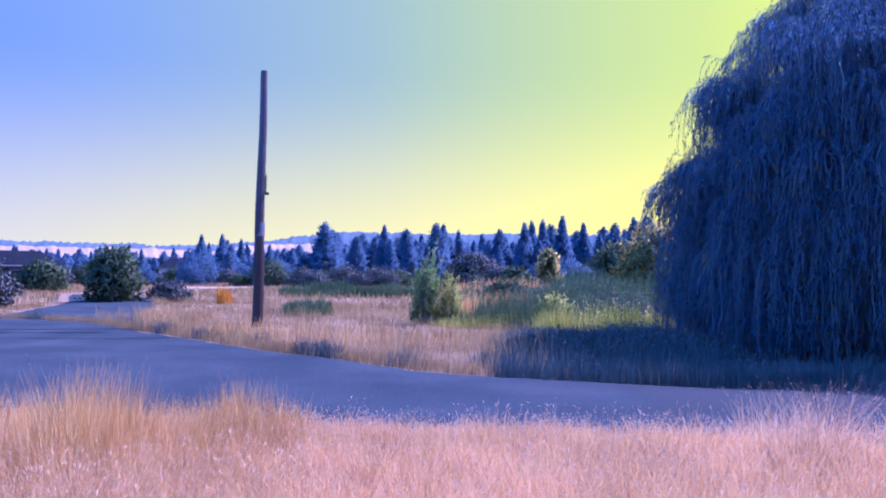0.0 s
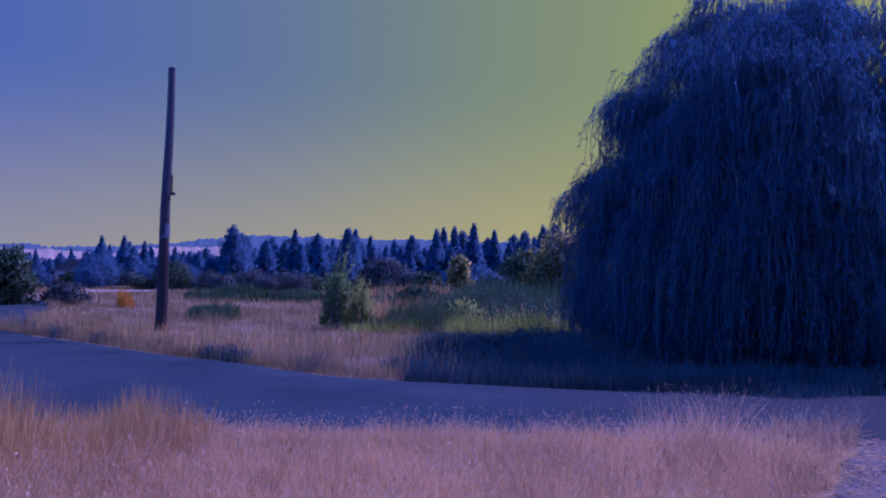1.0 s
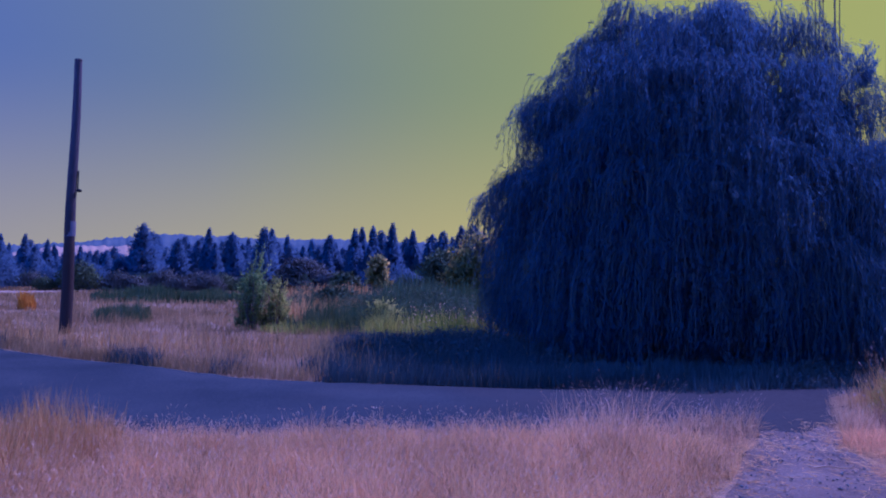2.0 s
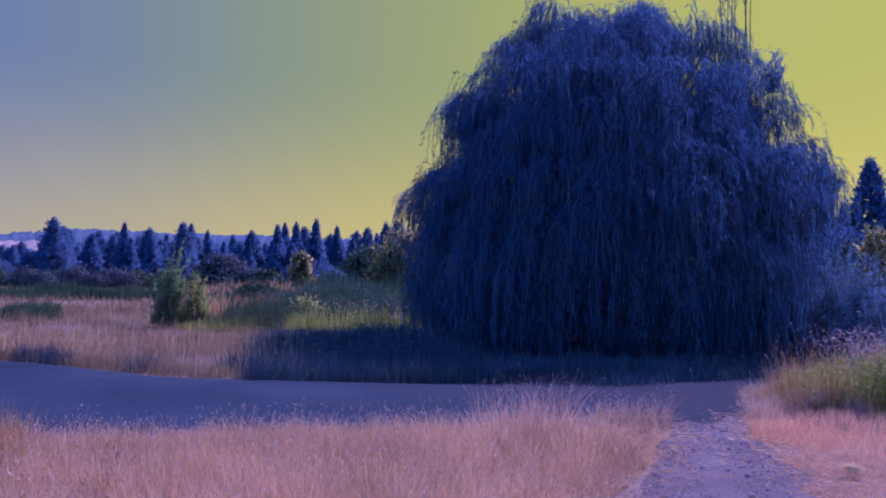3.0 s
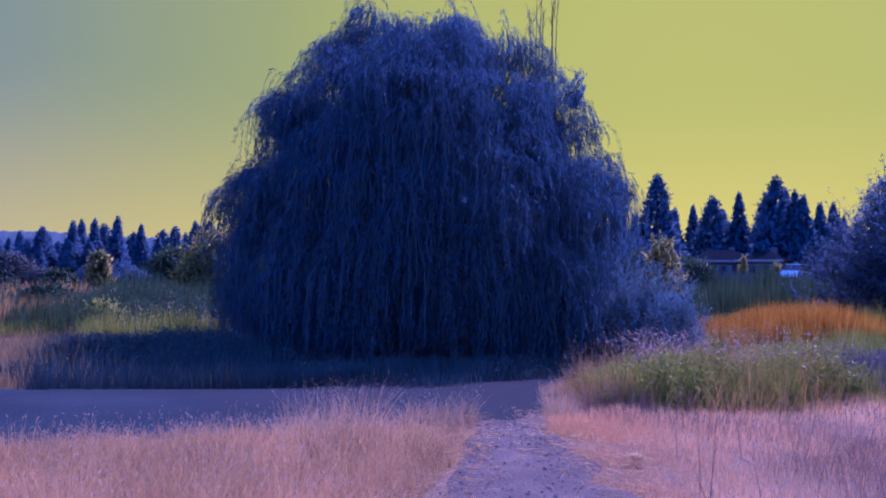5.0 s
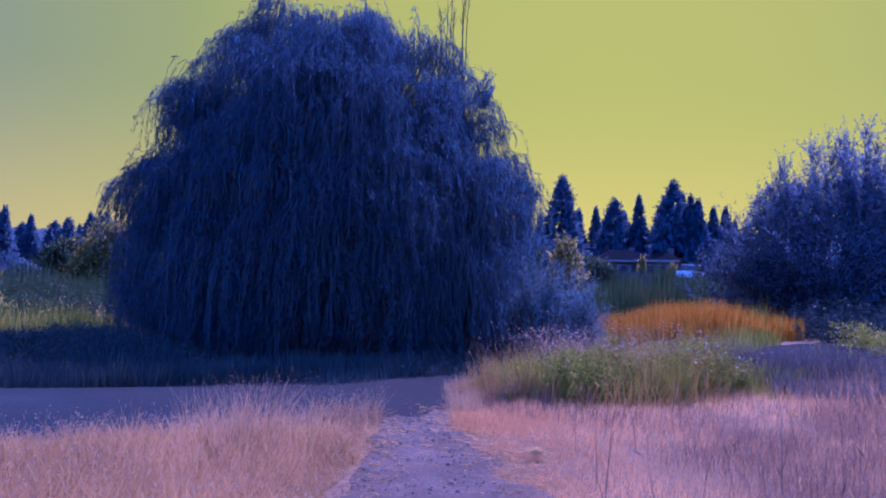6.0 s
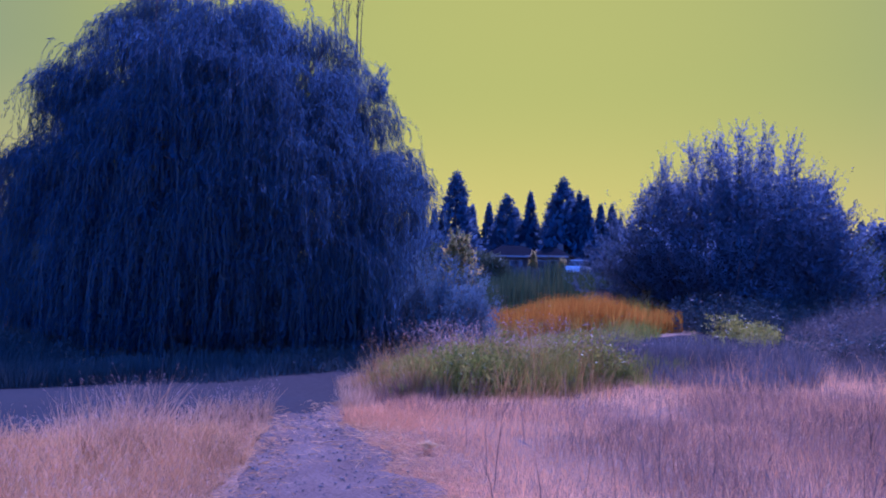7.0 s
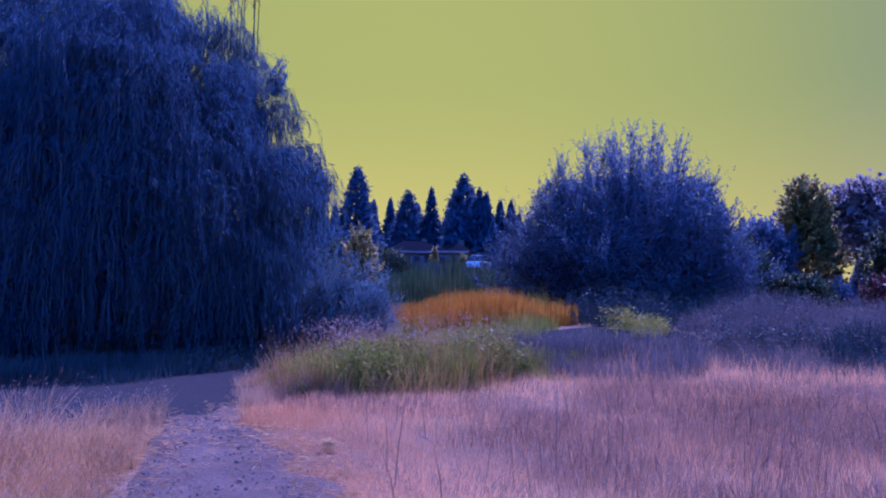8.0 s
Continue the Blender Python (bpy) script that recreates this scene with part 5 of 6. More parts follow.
    k = x > np.interp(y, [p[1] for p in PATH_RIGHT], [p[0] for p in PATH_RIGHT]) + 0.3
    x, y = x[k], y[k]
    grass("dead_weeds", "thin brown dead weed stalks in the grass", x, y, rng.uniform(0.35, 0.75, len(x)), rng.uniform(0.006, 0.010, len(x)), M_STALK, 75, 0.3, M_STALK, 0.12, 0.009, 1.0)


def field_north():
    rng = np.random.default_rng(76)
    x, y = scatter(170000, -30, 30, 12, 46, rng)
    d = np.hypot(x, y)
    bx = np.interp(y, [p[1] for p in BRANCH], [p[0] for p in BRANCH])
    k = (along(x, y, ROAD_FAR) > -0.15 + 0.12 * waves(x, y, 2.2, 10)) & ((x > bx + 2.35) | (x < bx - 2.5)) & (rng.uniform(size=len(x)) < np.clip(15 / d, 0.28, 1))
    # brown grass thinned out to darken the zone of the willow's shade
    shade_zone = step(2.5, 6.5, np.degrees(np.arctan2(x, y)) + 1.5 * waves(x, y, 0.9, 65)) * (1 - step(20, 23, d))
    k &= rng.uniform(size=len(x)) > 0.85 * shade_zone
    x, y = x[k], y[k]
    d = np.hypot(x, y)
    tuft = np.clip(0.55 + 0.45 * waves(x, y, 1.9, 11) + 0.25 * waves(x, y, 0.45, 19), 0.12, 1.25)
    h = rng.uniform(0.15, 0.60, len(x)) * tuft
    w = rng.uniform(0.003, 0.007, len(x)) * (0.5 + d / 13)
    grass("meadow_grass", "rough brown and straw-coloured grass beyond the road", x, y, np.clip(h, 0.08, 0.8), w, M_MEADOW, 77, 0.45, M_RUST, 0.07, 0.012, 0.15)
    x, y = scatter(60000, -40, 30, 44, 130, rng)
    bx = np.interp(y, [p[1] for p in BRANCH], [p[0] for p in BRANCH])
    d = np.hypot(x, y)
    k = ((x > bx + 3.0) | (x < bx - 3.2)) & ~((x < -2) & (np.abs(d - 101 - np.maximum(0, np.degrees(np.arctan2(x, y)) + 20) * 0.8) < 6))
    x, y, d = x[k], y[k], d[k]
    grass("meadow_grass", "far brown meadow", x, y, rng.uniform(0.2, 0.5, len(x)) * (1 + 0.3 * waves(x, y, 0.2, 23)), rng.uniform(0.03, 0.08, len(x)) * d / 60, M_MEADOW, 78, 0.4)
    # rusty taller tufts along the far verge
    x, y = scatter(12000, -24, 8, 13, 30, rng)
    e = along(x, y, ROAD_FAR)
    k = (e > 0.1) & (e < 5.0) & (waves(x, y, 0.9, 12) > -0.25)
    x, y = x[k], y[k]
    grass("rusty_grass", "rust-coloured dry grass tufts on the verge", x, y, rng.uniform(0.25, 0.6, len(x)), rng.uniform(0.006, 0.012, len(x)), M_RUST, 79, 0.3)
    # dark weeds right at the road's edge, in tufts
    t = rng.uniform(0, 1, 60000)
    edge = refine(ROAD_FAR, 400)[(t * 290).astype(int) + 60]
    e = np.abs(rng.normal(scale=0.55, size=len(t))) - 0.12
    x, y = edge[:, 0] + rng.normal(scale=0.12, size=len(t)) + 0.45 * e, edge[:, 1] + 0.9 * e
    k = waves(x, y, 2.0, 13) + 0.6 * waves(x, y, 5.0, 14) + rng.normal(scale=0.25, size=len(t)) > 0.85 - 1.9 * step(2.5, 5.5, np.degrees(np.arctan2(x, y))) + 0.7 * e
    grass("verge_weeds", "dark weeds in tufts along the road edge", x[k], y[k], rng.uniform(0.08, 0.46, int(k.sum())), rng.uniform(0.006, 0.011, int(k.sum())), M_SHADE, 80, 0.6)
    k = ~k & (rng.uniform(size=len(t)) < 0.6) & (np.degrees(np.arctan2(x, y)) < 5 + rng.normal(scale=1.5, size=len(t)))
    grass("verge_grass", "short tan grass along the road edge", x[k], y[k], rng.uniform(0.06, 0.30, int(k.sum())), rng.uniform(0.005, 0.010, int(k.sum())), M_MEADOW, 82, 0.6)


def wet_stands():
    rng = np.random.default_rng(81)

    def spread_of(n, az0, az1, d0, d1, seed, thin):
        """Points over an uneven oval patch, thinned in clumps, with how far out each lies."""
        x, y = scatter(n, az0, az1, d0, d1, rng)
        az, d = np.degrees(np.arctan2(x, y)), np.hypot(x, y)
        ca, cd = (az0 + az1) / 2, (d0 + d1) / 2
        q = ((az - ca) / (az1 - az0) * 2) ** 2 + ((d - cd) / (d1 - d0) * 2) ** 2
        near = d1 < 20
        k = (q + 0.35 * waves(x, y, 0.8, seed) + 0.22 * waves(x, y, 2.4 if near else 1.2, seed + 3) < 1.0 - 0.30 * rng.uniform(size=len(x))) & (waves(x, y, 1.7 if near else (0.9 if d1 < 40 else 0.5), seed + 50) + rng.normal(scale=0.25, size=len(x)) > thin)
        if 40 <= az0 < 58 and 10 < d0 < 13 and d1 < 15.5:
            k &= d > np.interp(az, [38, 41, 45, 53, 58, 61.5, 66], [10.4, 11.0, 11.4, 12.2, 13.6, 14.8, 16.0]) + 0.3 * waves(x, y, 2.2, seed + 70)
        return x[k], y[k], np.clip(q[k], 0, 1)

    def patch(name, label, n, az0, az1, d0, d1, h0, h1, wid, mat, seed, lean=0.2, heads=None, share=0.3, thin=-9.0, head=(0.10, 0.02), dome=0.5):
        x, y, q = spread_of(n, az0, az1, d0, d1, seed, thin)
        h = rng.uniform(h0, h1, len(x)) * (1 - dome * q ** 3) * (1 + 0.15 * waves(x, y, 1.3, seed + 9)) * np.clip(0.95 + 0.45 * waves(x, y, 2.8 if d1 < 20 else 0.9, seed + 20), 0.45, 1.4)
        grass(name, label, x, y, h, wid * rng.uniform(0.7, 1.3, len(x)), mat, seed, lean, heads, *head, share)

    def forbs(name, label, n, az0, az1, d0, d1, h0, h1, leaf, mat, seed, per=22, thin=-9.0, slim=0.34):
        """Leafy weeds: thin stalks set with small leaves all the way up."""
        x, y, q = spread_of(n, az0, az1, d0, d1, seed, thin)
        m = len(x)
        h = rng.uniform(h0, h1, m) * (1 - 0.5 * q * q) * np.clip(0.95 + 0.4 * waves(x, y, 2.8 if d1 < 20 else 0.9, seed + 20), 0.45, 1.4)
        t = rng.uniform(0.1, 1.0, (m, per))
        a = rng.uniform(0, 2 * np.pi, (m, per))
        out = 0.16 * h[:, None] * (1.15 - 0.8 * t) * rng.uniform(0.1, 1, (m, per))
        tilt = rng.normal(scale=0.16, size=(m, 2))
        px = x[:, None] + tilt[:, :1] * h[:, None] * t + out * np.cos(a)
        py = y[:, None] + tilt[:, 1:] * h[:, None] * t + out * np.sin(a)
        pz = height(x, y)[:, None] + h[:, None] * t
        d = np.stack([np.cos(a), np.sin(a), rng.normal(0.5, 0.5, (m, per))], -1).reshape(-1, 3)
        size = leaf * rng.uniform(0.5, 1.3, m * per)
        v, f = leaf_quads(np.stack([px, py, pz], -1).reshape(-1, 3), d, size, size * slim, rng)
        stand = tagged(sheet(name, v, f, mat), label, "weeds", kind="stuff")
        sv, sf, tip, bend = blades(x, y, h * 0.95, 0.05 * leaf + 0 * h, rng, 0.1)
        sheet("stalks", sv, sf, M_STALK, stand)

    patch("orange_reeds", "bright orange autumn reeds in a low wet patch", 26000, 46.2, 62.6, 20.4, 28, 0.85, 1.22, 0.018, M_ORANGE, 82, 0.2, dome=0.40)
    patch("cattails", "green cattail stand behind the orange reeds", 26000, 44, 68, 34, 64, 1.6, 2.3, 0.055, M_CATTAIL, 83, 0.12, dome=0.1)
    patch("cattails", "dense green cattail marsh beyond the dry field", 17000, 6.0, 24, 31, 60, 1.1, 1.9, 0.050, M_CATTAIL, 84, 0.15, M_SEED, 0.006, thin=-0.35, head=(0.14, 0.04))
    patch("cattails", "dark cattail clumps in the marsh", 15000, 1.0, 22.0, 32, 48, 1.0, 1.8, 0.045, M_SHRUB, 128, 0.15, thin=0.15)
    patch("olive_marsh_grass", "olive sedge between the cattails", 9000, 4.0, 22, 27, 44, 0.6, 1.3, 0.032, M_CATTAIL, 129, 0.3, M_SEED, 0.02, thin=0.0, head=(0.10, 0.03))
    patch("yellow_grass", "yellow-green marsh grass in the sun", 4000, 5.8, 10.0, 21.8, 27, 0.4, 1.0, 0.018, M_YELLOW, 85, 0.5, thin=-0.1)
    patch("marsh_weeds", "dark marsh weeds among the yellow grass", 9000, 1.0, 14, 23.0, 33, 0.4, 1.2, 0.022, M_CATTAIL, 125, 0.3, thin=0.1)
    patch("rusty_grass", "rusty sedge at the marsh edge", 6000, -1.0, 8, 28, 38, 0.4, 0.9, 0.03, M_RUST, 126, 0.3, thin=0.0)
    patch("yellow_grass", "yellow-green grass at the foot of the saplings", 3600, -1.5, 6.5, 23.5, 27.0, 0.2, 0.6, 0.018, M_YELLOW, 86, 0.4, thin=0.1)
    patch("rusty_grass", "rust-red strip of dry sedge behind the marsh", 9000, -0.5, 9.5, 46, 66, 0.8, 1.25, 0.08, M_RUST, 87, 0.2)
    patch("low_scrub", "low dark green scrub across the meadow", 9000, -12, -1, 58, 74, 0.5, 1.0, 0.10, M_CATTAIL, 88, 0.3)
    patch("low_scrub", "low green weeds in the dry field", 2500, -12, -8.0, 30, 36, 0.3, 0.7, 0.04, M_CATTAIL, 89, 0.4)
    patch("orange_weed", "small orange weed clump in the meadow", 500, -16.1, -15.1, 42.5, 44.2, 0.5, 1.0, 0.04, M_ORANGE, 90, 0.3)
    # darkened by leaf colour to carry the willow's shade
    patch("shade_weeds", "rank weeds coloured dark for the shade of the willow", 26000, 2.0, 22, 12.6, 21.5, 0.15, 0.50, 0.016, M_SHADE, 91, 0.6)
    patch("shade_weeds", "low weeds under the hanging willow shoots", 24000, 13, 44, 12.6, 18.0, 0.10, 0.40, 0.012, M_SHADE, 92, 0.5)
    patch("seeding_weeds", "weeds with pale fluffy heads beside the marsh", 1500, 9.0, 17, 19, 25, 0.9, 1.35, 0.02, M_GREEN, 93, 0.25, M_SEED, 0.10, head=(0.09, 0.03))
    patch("olive_clump", "rank olive and tawny grass clump beside the path", 10000, 40.5, 64.5, 10.6, 14.8, 0.20, 0.80, 0.0065, M_GREEN, 94, 0.9, thin=-0.2)
    patch("yellow_clump", "yellow-green grass among the rank clump", 6000, 44, 66, 11.2, 14.8, 0.25, 0.78, 0.0065, M_YELLOW, 117, 0.9, thin=0.1)
    patch("rusty_clump", "tawny dry grass among the olive clump", 2500, 39.5, 60, 10.4, 14.6, 0.25, 0.80, 0.006, M_RUST, 96, 0.9, M_SEED, 0.12, thin=0.0, head=(0.05, 0.008))
    patch("mauve_weeds", "dull mauve weeds at the foot of the clump", 7000, 38.6, 60, 9.6, 12.2, 0.08, 0.32, 0.004, M_MAUVE, 118, 0.9, thin=-0.1)
    patch("seeding_clump", "tall grass with fluffy buff seed heads", 1500, 40.2, 62, 12.0, 15.2, 0.75, 1.15, 0.005, M_RUST, 95, 0.6, M_FLUFF, 0.7, thin=-0.5, head=(0.045, 0.010))
    def tussocks(name, label, n, per, az0, az1, d0, d1, h0, h1, wid, mat, seed, heads=None, share=0.0, head=(0.05, 0.01), lean=0.5, spread=0.12, thin=-9.0):
        cx, cy, q = spread_of(n, az0, az1, d0, d1, seed, thin)
        x, y, size, a = tufted(cx, cy, per, spread, rng)
        h = rng.uniform(h0, h1, len(x)) * size * np.repeat(1 - 0.45 * q ** 2, per)
        grass(name, label, x, y, h, wid * rng.uniform(0.7, 1.3, len(x)), mat, seed, lean, heads, *head, share, out=a)

    tussocks("olive_tussocks", "arching olive grass tussocks in the rank clump", 330, 60, 41.0, 63, 11.0, 14.6, 0.35, 0.85, 0.008, M_GREEN, 181, thin=-0.5)
    tussocks("yellow_tussocks", "yellow-green tussocks in the rank clump", 220, 60, 44.5, 66, 11.4, 15.0, 0.35, 0.80, 0.008, M_YELLOW, 182, thin=-0.2)
    tussocks("rusty_tussocks", "rust-brown dry tussocks at the path's end of the clump", 170, 60, 40.0, 52, 11.0, 14.4, 0.30, 0.75, 0.007, M_RUST, 183, M_FLUFF, 0.10, (0.05, 0.012), thin=-0.3)
    tussocks("dry_tussocks", "short tawny tufts along the road's bend", 190, 40, 38.6, 41.6, 10.0, 14.0, 0.08, 0.30, 0.005, M_TAWNY, 187, spread=0.16)
    tussocks("mauve_tussocks", "dry mauve-brown tussocks at the clump's front", 170, 60, 40.4, 56, 10.8, 12.6, 0.2, 0.48, 0.005, M_MAUVE, 186, thin=-0.4)
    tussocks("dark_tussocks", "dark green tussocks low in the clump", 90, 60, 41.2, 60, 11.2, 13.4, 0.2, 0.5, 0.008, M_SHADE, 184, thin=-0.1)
    tussocks("seeding_tussocks", "tall tussocks with mauve-buff feathery heads", 150, 26, 40.6, 60, 12.6, 15.2, 0.80, 1.04, 0.004, M_TAWNY, 185, M_FLUFF, 0.85, (0.060, 0.016), 0.6, 0.16, thin=-0.6)
    forbs("olive_weeds", "leafy olive weeds filling the clump", 2000, 41, 64, 11.0, 14.6, 0.30, 0.80, 0.08, M_GREEN, 141, 26, thin=-0.2, slim=0.42)
    forbs("yellow_weeds", "leafy yellow-green weeds in the clump", 3300, 44.0, 67, 11.4, 15.0, 0.40, 0.84, 0.075, M_YELLOW, 142, 24, thin=0.1, slim=0.42)
    forbs("olive_weeds", "low olive leafy weeds at the clump's foot", 700, 41.5, 60, 11.0, 13.2, 0.15, 0.45, 0.06, M_GREEN, 143, 22, thin=-0.1, slim=0.42)
    forbs("sage_weeds", "bushy violet-grey weeds on the slope", 1000, 69.5, 92, 15.5, 25, 0.4, 1.0, 0.085, M_SLOPE, 144, 26, thin=-0.1)
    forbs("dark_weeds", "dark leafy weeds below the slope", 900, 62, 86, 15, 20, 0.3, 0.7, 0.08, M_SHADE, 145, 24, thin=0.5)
    forbs("dark_weeds", "dark leafy weeds beside the gravel bend", 900, 46, 60, 16.5, 20.5, 0.2, 0.45, 0.06, M_GREEN, 146, 22, thin=-0.1)
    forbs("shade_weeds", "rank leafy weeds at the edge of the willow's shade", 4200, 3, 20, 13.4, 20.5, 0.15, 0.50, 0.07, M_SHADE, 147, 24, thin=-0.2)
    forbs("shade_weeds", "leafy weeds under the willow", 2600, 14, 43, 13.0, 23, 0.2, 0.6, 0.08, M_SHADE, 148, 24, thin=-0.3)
    forbs("marsh_weeds", "leafy green weeds in the marsh", 3400, 1.5, 19, 25, 36, 0.6, 1.4, 0.11, M_SHRUB, 149, 26, thin=0.1)
    forbs("yellow_weeds", "yellow-green leafy weeds in the marsh", 900, 5.8, 10.2, 21.5, 27, 0.4, 0.95, 0.085, M_YELLOW, 150, 24, thin=0.0)
    forbs("marsh_weeds", "tall dark clumps beyond the marsh", 1000, 0.5, 12, 38, 56, 1.0, 2.2, 0.20, M_SHRUB, 151, 26, thin=0.3)
    patch("dry_tuft", "pale dry tufts at the edge of the path", 6000, 38.4, 47, 8.6, 11.4, 0.08, 0.30, 0.0045, M_PEACH, 119, 0.6, thin=0.0)
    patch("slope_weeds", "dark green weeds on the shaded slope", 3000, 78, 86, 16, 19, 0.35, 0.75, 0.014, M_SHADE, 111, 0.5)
    patch("sage_weeds", "violet-grey weeds massed on the slope", 24000, 69, 92, 16.5, 26, 0.40, 0.95, 0.011, M_SLOPE, 130, 0.6, M_FLUFF, 0.02, thin=-0.2, head=(0.07, 0.014))
    patch("mauve_weeds", "grey weeds between the rise and the road", 9000, 53, 74, 13.6, 18.0, 0.25, 0.60, 0.012, M_SLOPE, 131, 0.5, thin=-0.4)
    patch("yellow_clump", "low yellow-green tuft below the road", 1800, 58.5, 64.0, 13.4, 15.6, 0.28, 0.5, 0.010, M_YELLOW, 112, 0.5, thin=0.0)
    patch("yellow_clump", "yellow-green tuft at the bend of the road", 1600, 62.4, 69.4, 18.8, 21.6, 0.30, 0.70, 0.010, M_YELLOW, 97, 0.8, thin=0.0)
    forbs("yellow_weeds", "yellow-green leafy tuft at the bend of the road", 520, 62.6, 69.2, 18.8, 21.6, 0.35, 0.85, 0.075, M_YELLOW, 152, 26, thin=-0.3)
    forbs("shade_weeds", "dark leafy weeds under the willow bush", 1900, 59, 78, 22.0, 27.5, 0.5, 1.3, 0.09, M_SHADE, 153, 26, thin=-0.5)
    patch("bank_grass", "dull green grass on the bank below the houses", 22000, 38, 70, 52, 78, 0.4, 0.9, 0.08, M_SHADE, 155, 0.5, dome=0.1)
    patch("yellow_reeds", "yellow and olive reeds among the orange ones", 3500, 46.5, 62.4, 20.8, 28, 0.75, 1.25, 0.020, M_YELLOW, 154, 0.2, thin=0.25)
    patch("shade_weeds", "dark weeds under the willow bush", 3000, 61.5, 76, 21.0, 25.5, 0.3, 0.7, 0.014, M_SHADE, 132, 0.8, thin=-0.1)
    patch("mauve_weeds", "weeds with fluffy tops before the orange reeds", 2200, 44, 56, 15.2, 18.0, 0.25, 0.55, 0.009, M_TAWNY, 133, 0.6, M_FLUFF, 0.12, thin=-0.5, head=(0.06, 0.012))
    patch("olive_fringe", "olive sedge at the foot of the orange reeds", 10000, 46.0, 62, 19.0, 23.5, 0.30, 0.75, 0.014, M_GREEN, 134, 0.5, thin=-0.4)
    patch("tall_tuft", "tall tawny weeds with seeding tops by the road", 1500, 19.5, 28.5, 7.3, 9.2, 0.25, 0.82, 0.0055, M_TAWNY, 98, 0.7, M_FLUFF, 0.3, head=(0.05, 0.006))
    patch("tall_tuft", "tawny tuft on the road's near edge", 1700, 28.2, 34.8, 8.5, 9.9, 0.12, 0.42, 0.005, M_TAWNY, 99, 0.8, M_FLUFF, 0.2, thin=-0.5, head=(0.05, 0.006))
    patch("rusty_grass", "rust-coloured patch in the near grass", 9000, -36, -9, 6.0, 8.9, 0.35, 0.72, 0.006, M_RUST, 100, 0.35)


field_front()
field_east()
field_north()
wet_stands()


# ---- pebbles, litter and loose bits on the path ----
def on_path(n, rng):
    t = rng.uniform(0, 1, n) ** 0.4
    a, b = refine(PATH_LEFT, 900), refine(PATH_RIGHT, 900)
    i, w = (t * 899).astype(int), rng.uniform(0.04, 0.96, n)[:, None]
    p = a[i] * (1 - w) + b[i] * w
    return p[:, 0], p[:, 1]


def pebble_verts(rng, r):
    v = np.array([(1, 0, 0), (-1, 0, 0), (0, 1, 0), (0, -1, 0), (0, 0, 0.7), (0, 0, -0.5), (0.6, 0.6, 0.25), (-0.6, 0.55, 0.3), (-0.55, -0.6, 0.25), (0.6, -0.6, 0.3)], float)
    v = v * rng.uniform(0.75, 1.25, v.shape) * r
    f = [(4, 0, 6), (4, 6, 2), (4, 2, 7), (4, 7, 1), (4, 1, 8), (4, 8, 3), (4, 3, 9), (4, 9, 0), (5, 6, 0), (5, 2, 6), (5, 7, 2), (5, 1, 7), (5, 8, 1), (5, 3, 8), (5, 9, 3), (5, 0, 9)]
    return v, np.array(f)


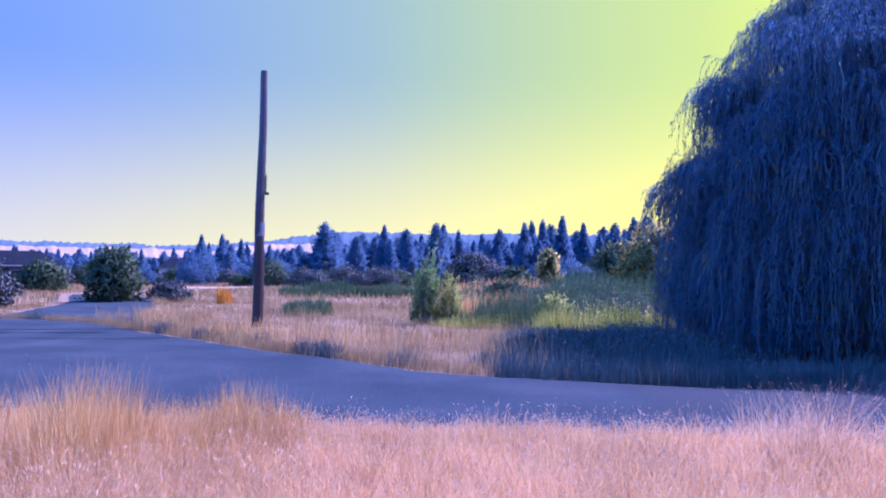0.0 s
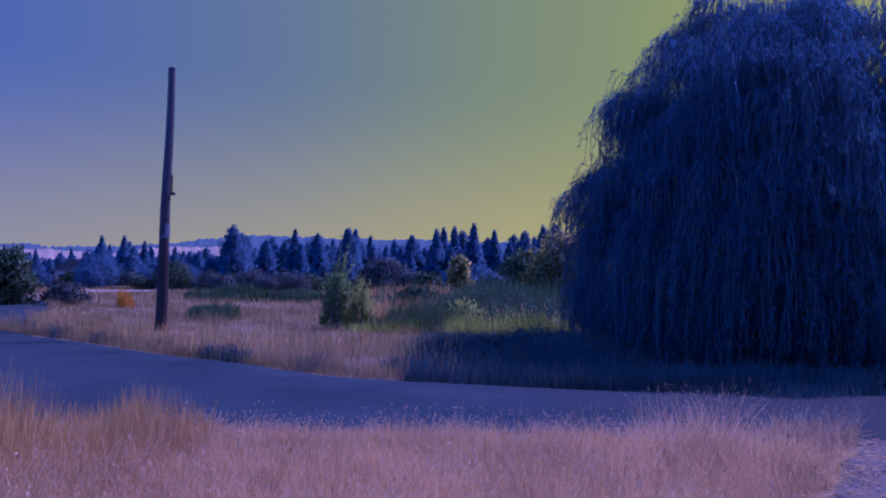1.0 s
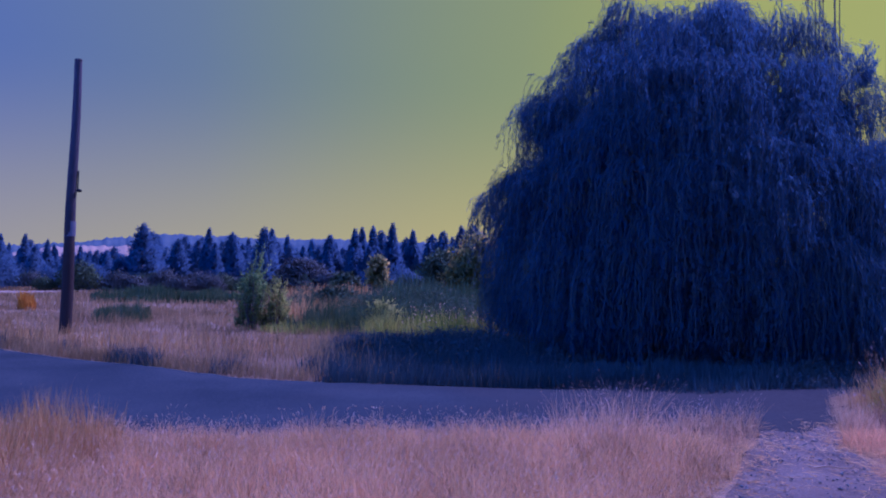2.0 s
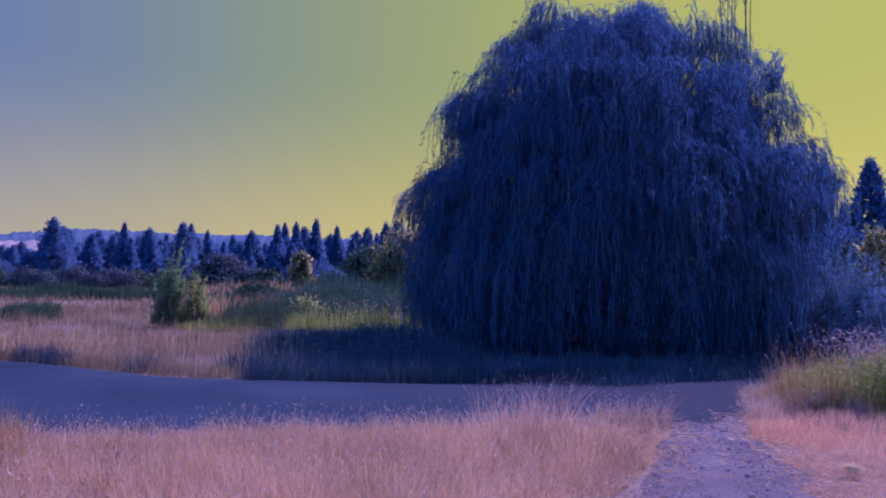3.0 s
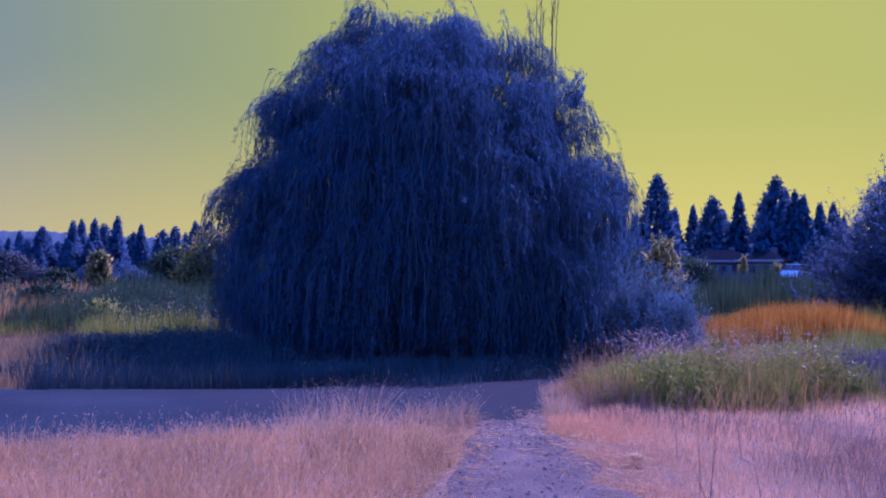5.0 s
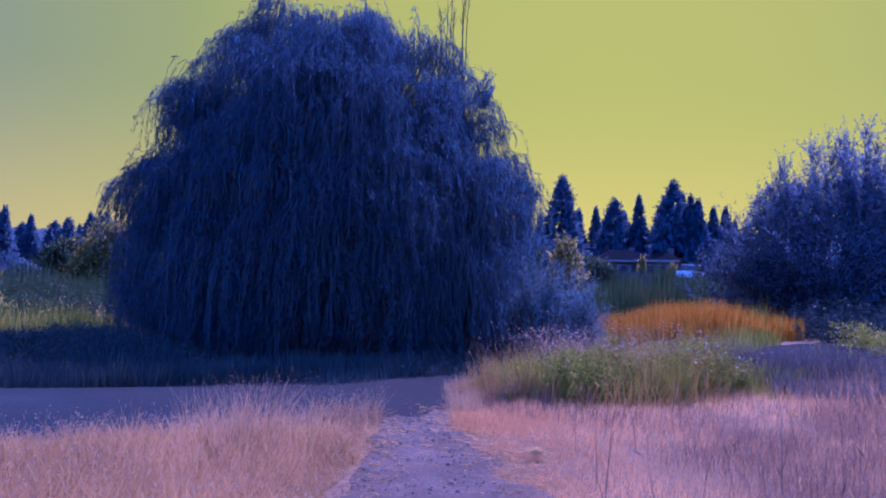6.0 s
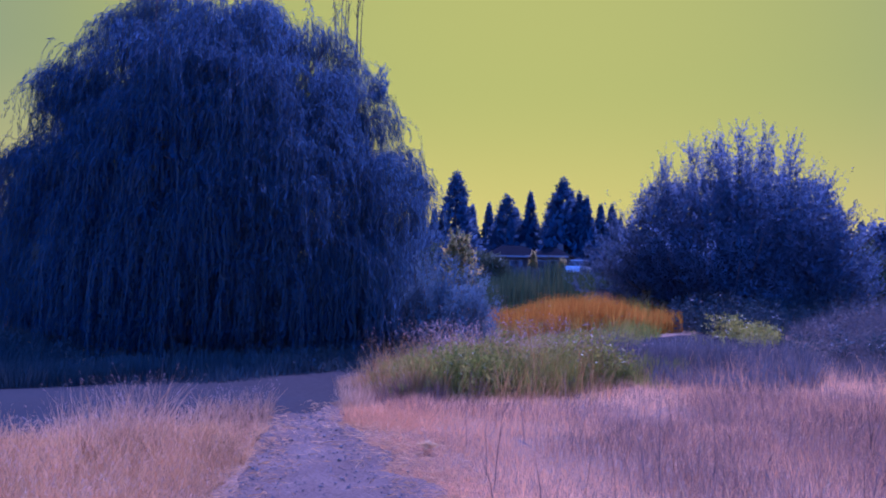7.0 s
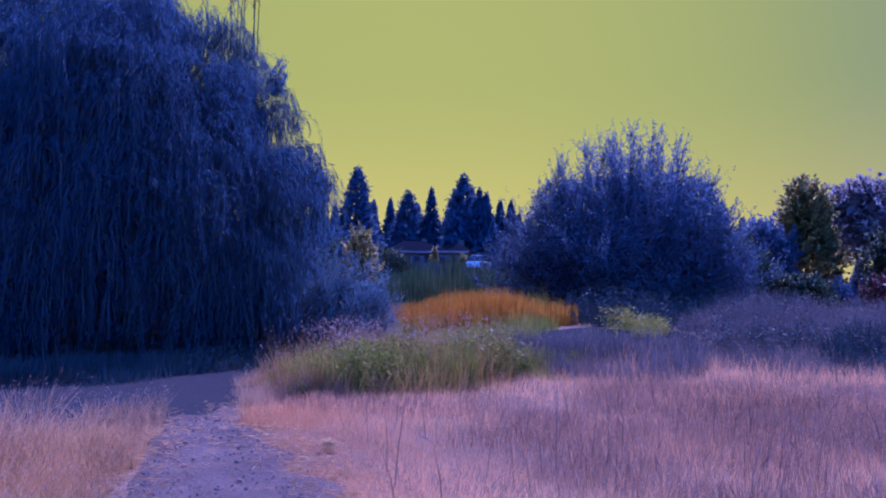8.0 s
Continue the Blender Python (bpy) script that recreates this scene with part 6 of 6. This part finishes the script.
def litter():
    rng = np.random.default_rng(121)
    x, y = on_path(1700, rng)
    pieces = []
    for px, py in zip(x, y):
        v, f = pebble_verts(rng, rng.uniform(0.004, 0.014))
        pieces.append((v + [px, py, on(px, py, 0.036)], f))
    tagged(sheet("pebbles", *merge(pieces), M_STONE), "small grey pebbles scattered over the dirt path", "pebbles", kind="stuff")
    shapes = []
    for k in range(5):
        shapes.append(sheet("stone", *pebble_verts(rng, 1.0), M_STONE))
        tagged(shapes[-1], "small dark stone lying on the dirt path", "stone", "stones on the path")
    x, y = on_path(70, rng)
    for i, (px, py) in enumerate(zip(x, y)):
        k = rng.uniform(0.009, 0.025)
        m = pose(px, py, on(px, py, 0.038), 0, 0, rng.uniform(0, 360))
        ob = shapes[i] if i < 5 else copy_thing(shapes[i % 5], m)
        ob.matrix_basis = m
        ob.scale = (k, k, k * 0.7)
    x, y = on_path(16000, rng)
    k = (waves(x, y, 2.2, 61) + 0.5 * waves(x, y, 7.0, 62) > 0.45)
    grass("trodden_grass", "short trodden grass left on the path", x[k], y[k], rng.uniform(0.02, 0.08, int(k.sum())), rng.uniform(0.002, 0.004, int(k.sum())), M_STRAW, 63, 1.2)
    # flattened straw along both margins
    n = 6500
    side = rng.uniform(size=n) < 0.5
    a, b = refine(PATH_LEFT, 900), refine(PATH_RIGHT, 900)
    i = (900 * rng.uniform(0, 1, n) ** 0.45).astype(int)
    p = np.where(side[:, None], a[i], b[i]) + rng.normal(scale=0.26, size=(n, 2))
    z = height(p[:, 0], p[:, 1]) + rng.uniform(0.03, 0.07, n)
    ang = rng.uniform(0, 2 * np.pi, n)
    d = np.stack([np.cos(ang), np.sin(ang), rng.normal(scale=0.12, size=n)], 1)
    tagged(sheet("straw_litter", *leaf_quads(np.concatenate([p, z[:, None]], 1), d, rng.uniform(0.05, 0.16, n), rng.uniform(0.004, 0.008, n), rng), M_STRAW), "flattened straw along the path", "straw", kind="stuff")
    x, y = 5.55, 5.42
    n = 260
    q = rng.normal(scale=1.0, size=(n, 3)) * [0.035, 0.025, 0.012] + [0, 0, 0.03]
    q[:, 2] = np.maximum(q[:, 2], 0.01)
    d = rng.normal(size=(n, 3)) * [1, 0.6, 0.25]
    clod = tagged(sheet("straw_clod", *leaf_quads(q, d, rng.uniform(0.03, 0.08, n), rng.uniform(0.006, 0.012, n), rng), M_BLEACHED), "pale matted clump of straw beside the path", "straw clump")
    clod.matrix_basis = pose(x, y, on(x, y, 0.06), 0, 0, -35)
    tw = tagged(sheet("dead_twig", *tube([(0, 0, 0), (0.12, 0.03, 0.015), (0.25, 0.01, 0.01), (0.36, 0.05, 0.02)], [0.009, 0.008, 0.006, 0.003], 6), M_SEED), "pale dead twig lying on the path", "twig")
    tw.matrix_basis = pose(4.85, 6.25, on(4.85, 6.25, 0.05), 0, 0, -25)


litter()
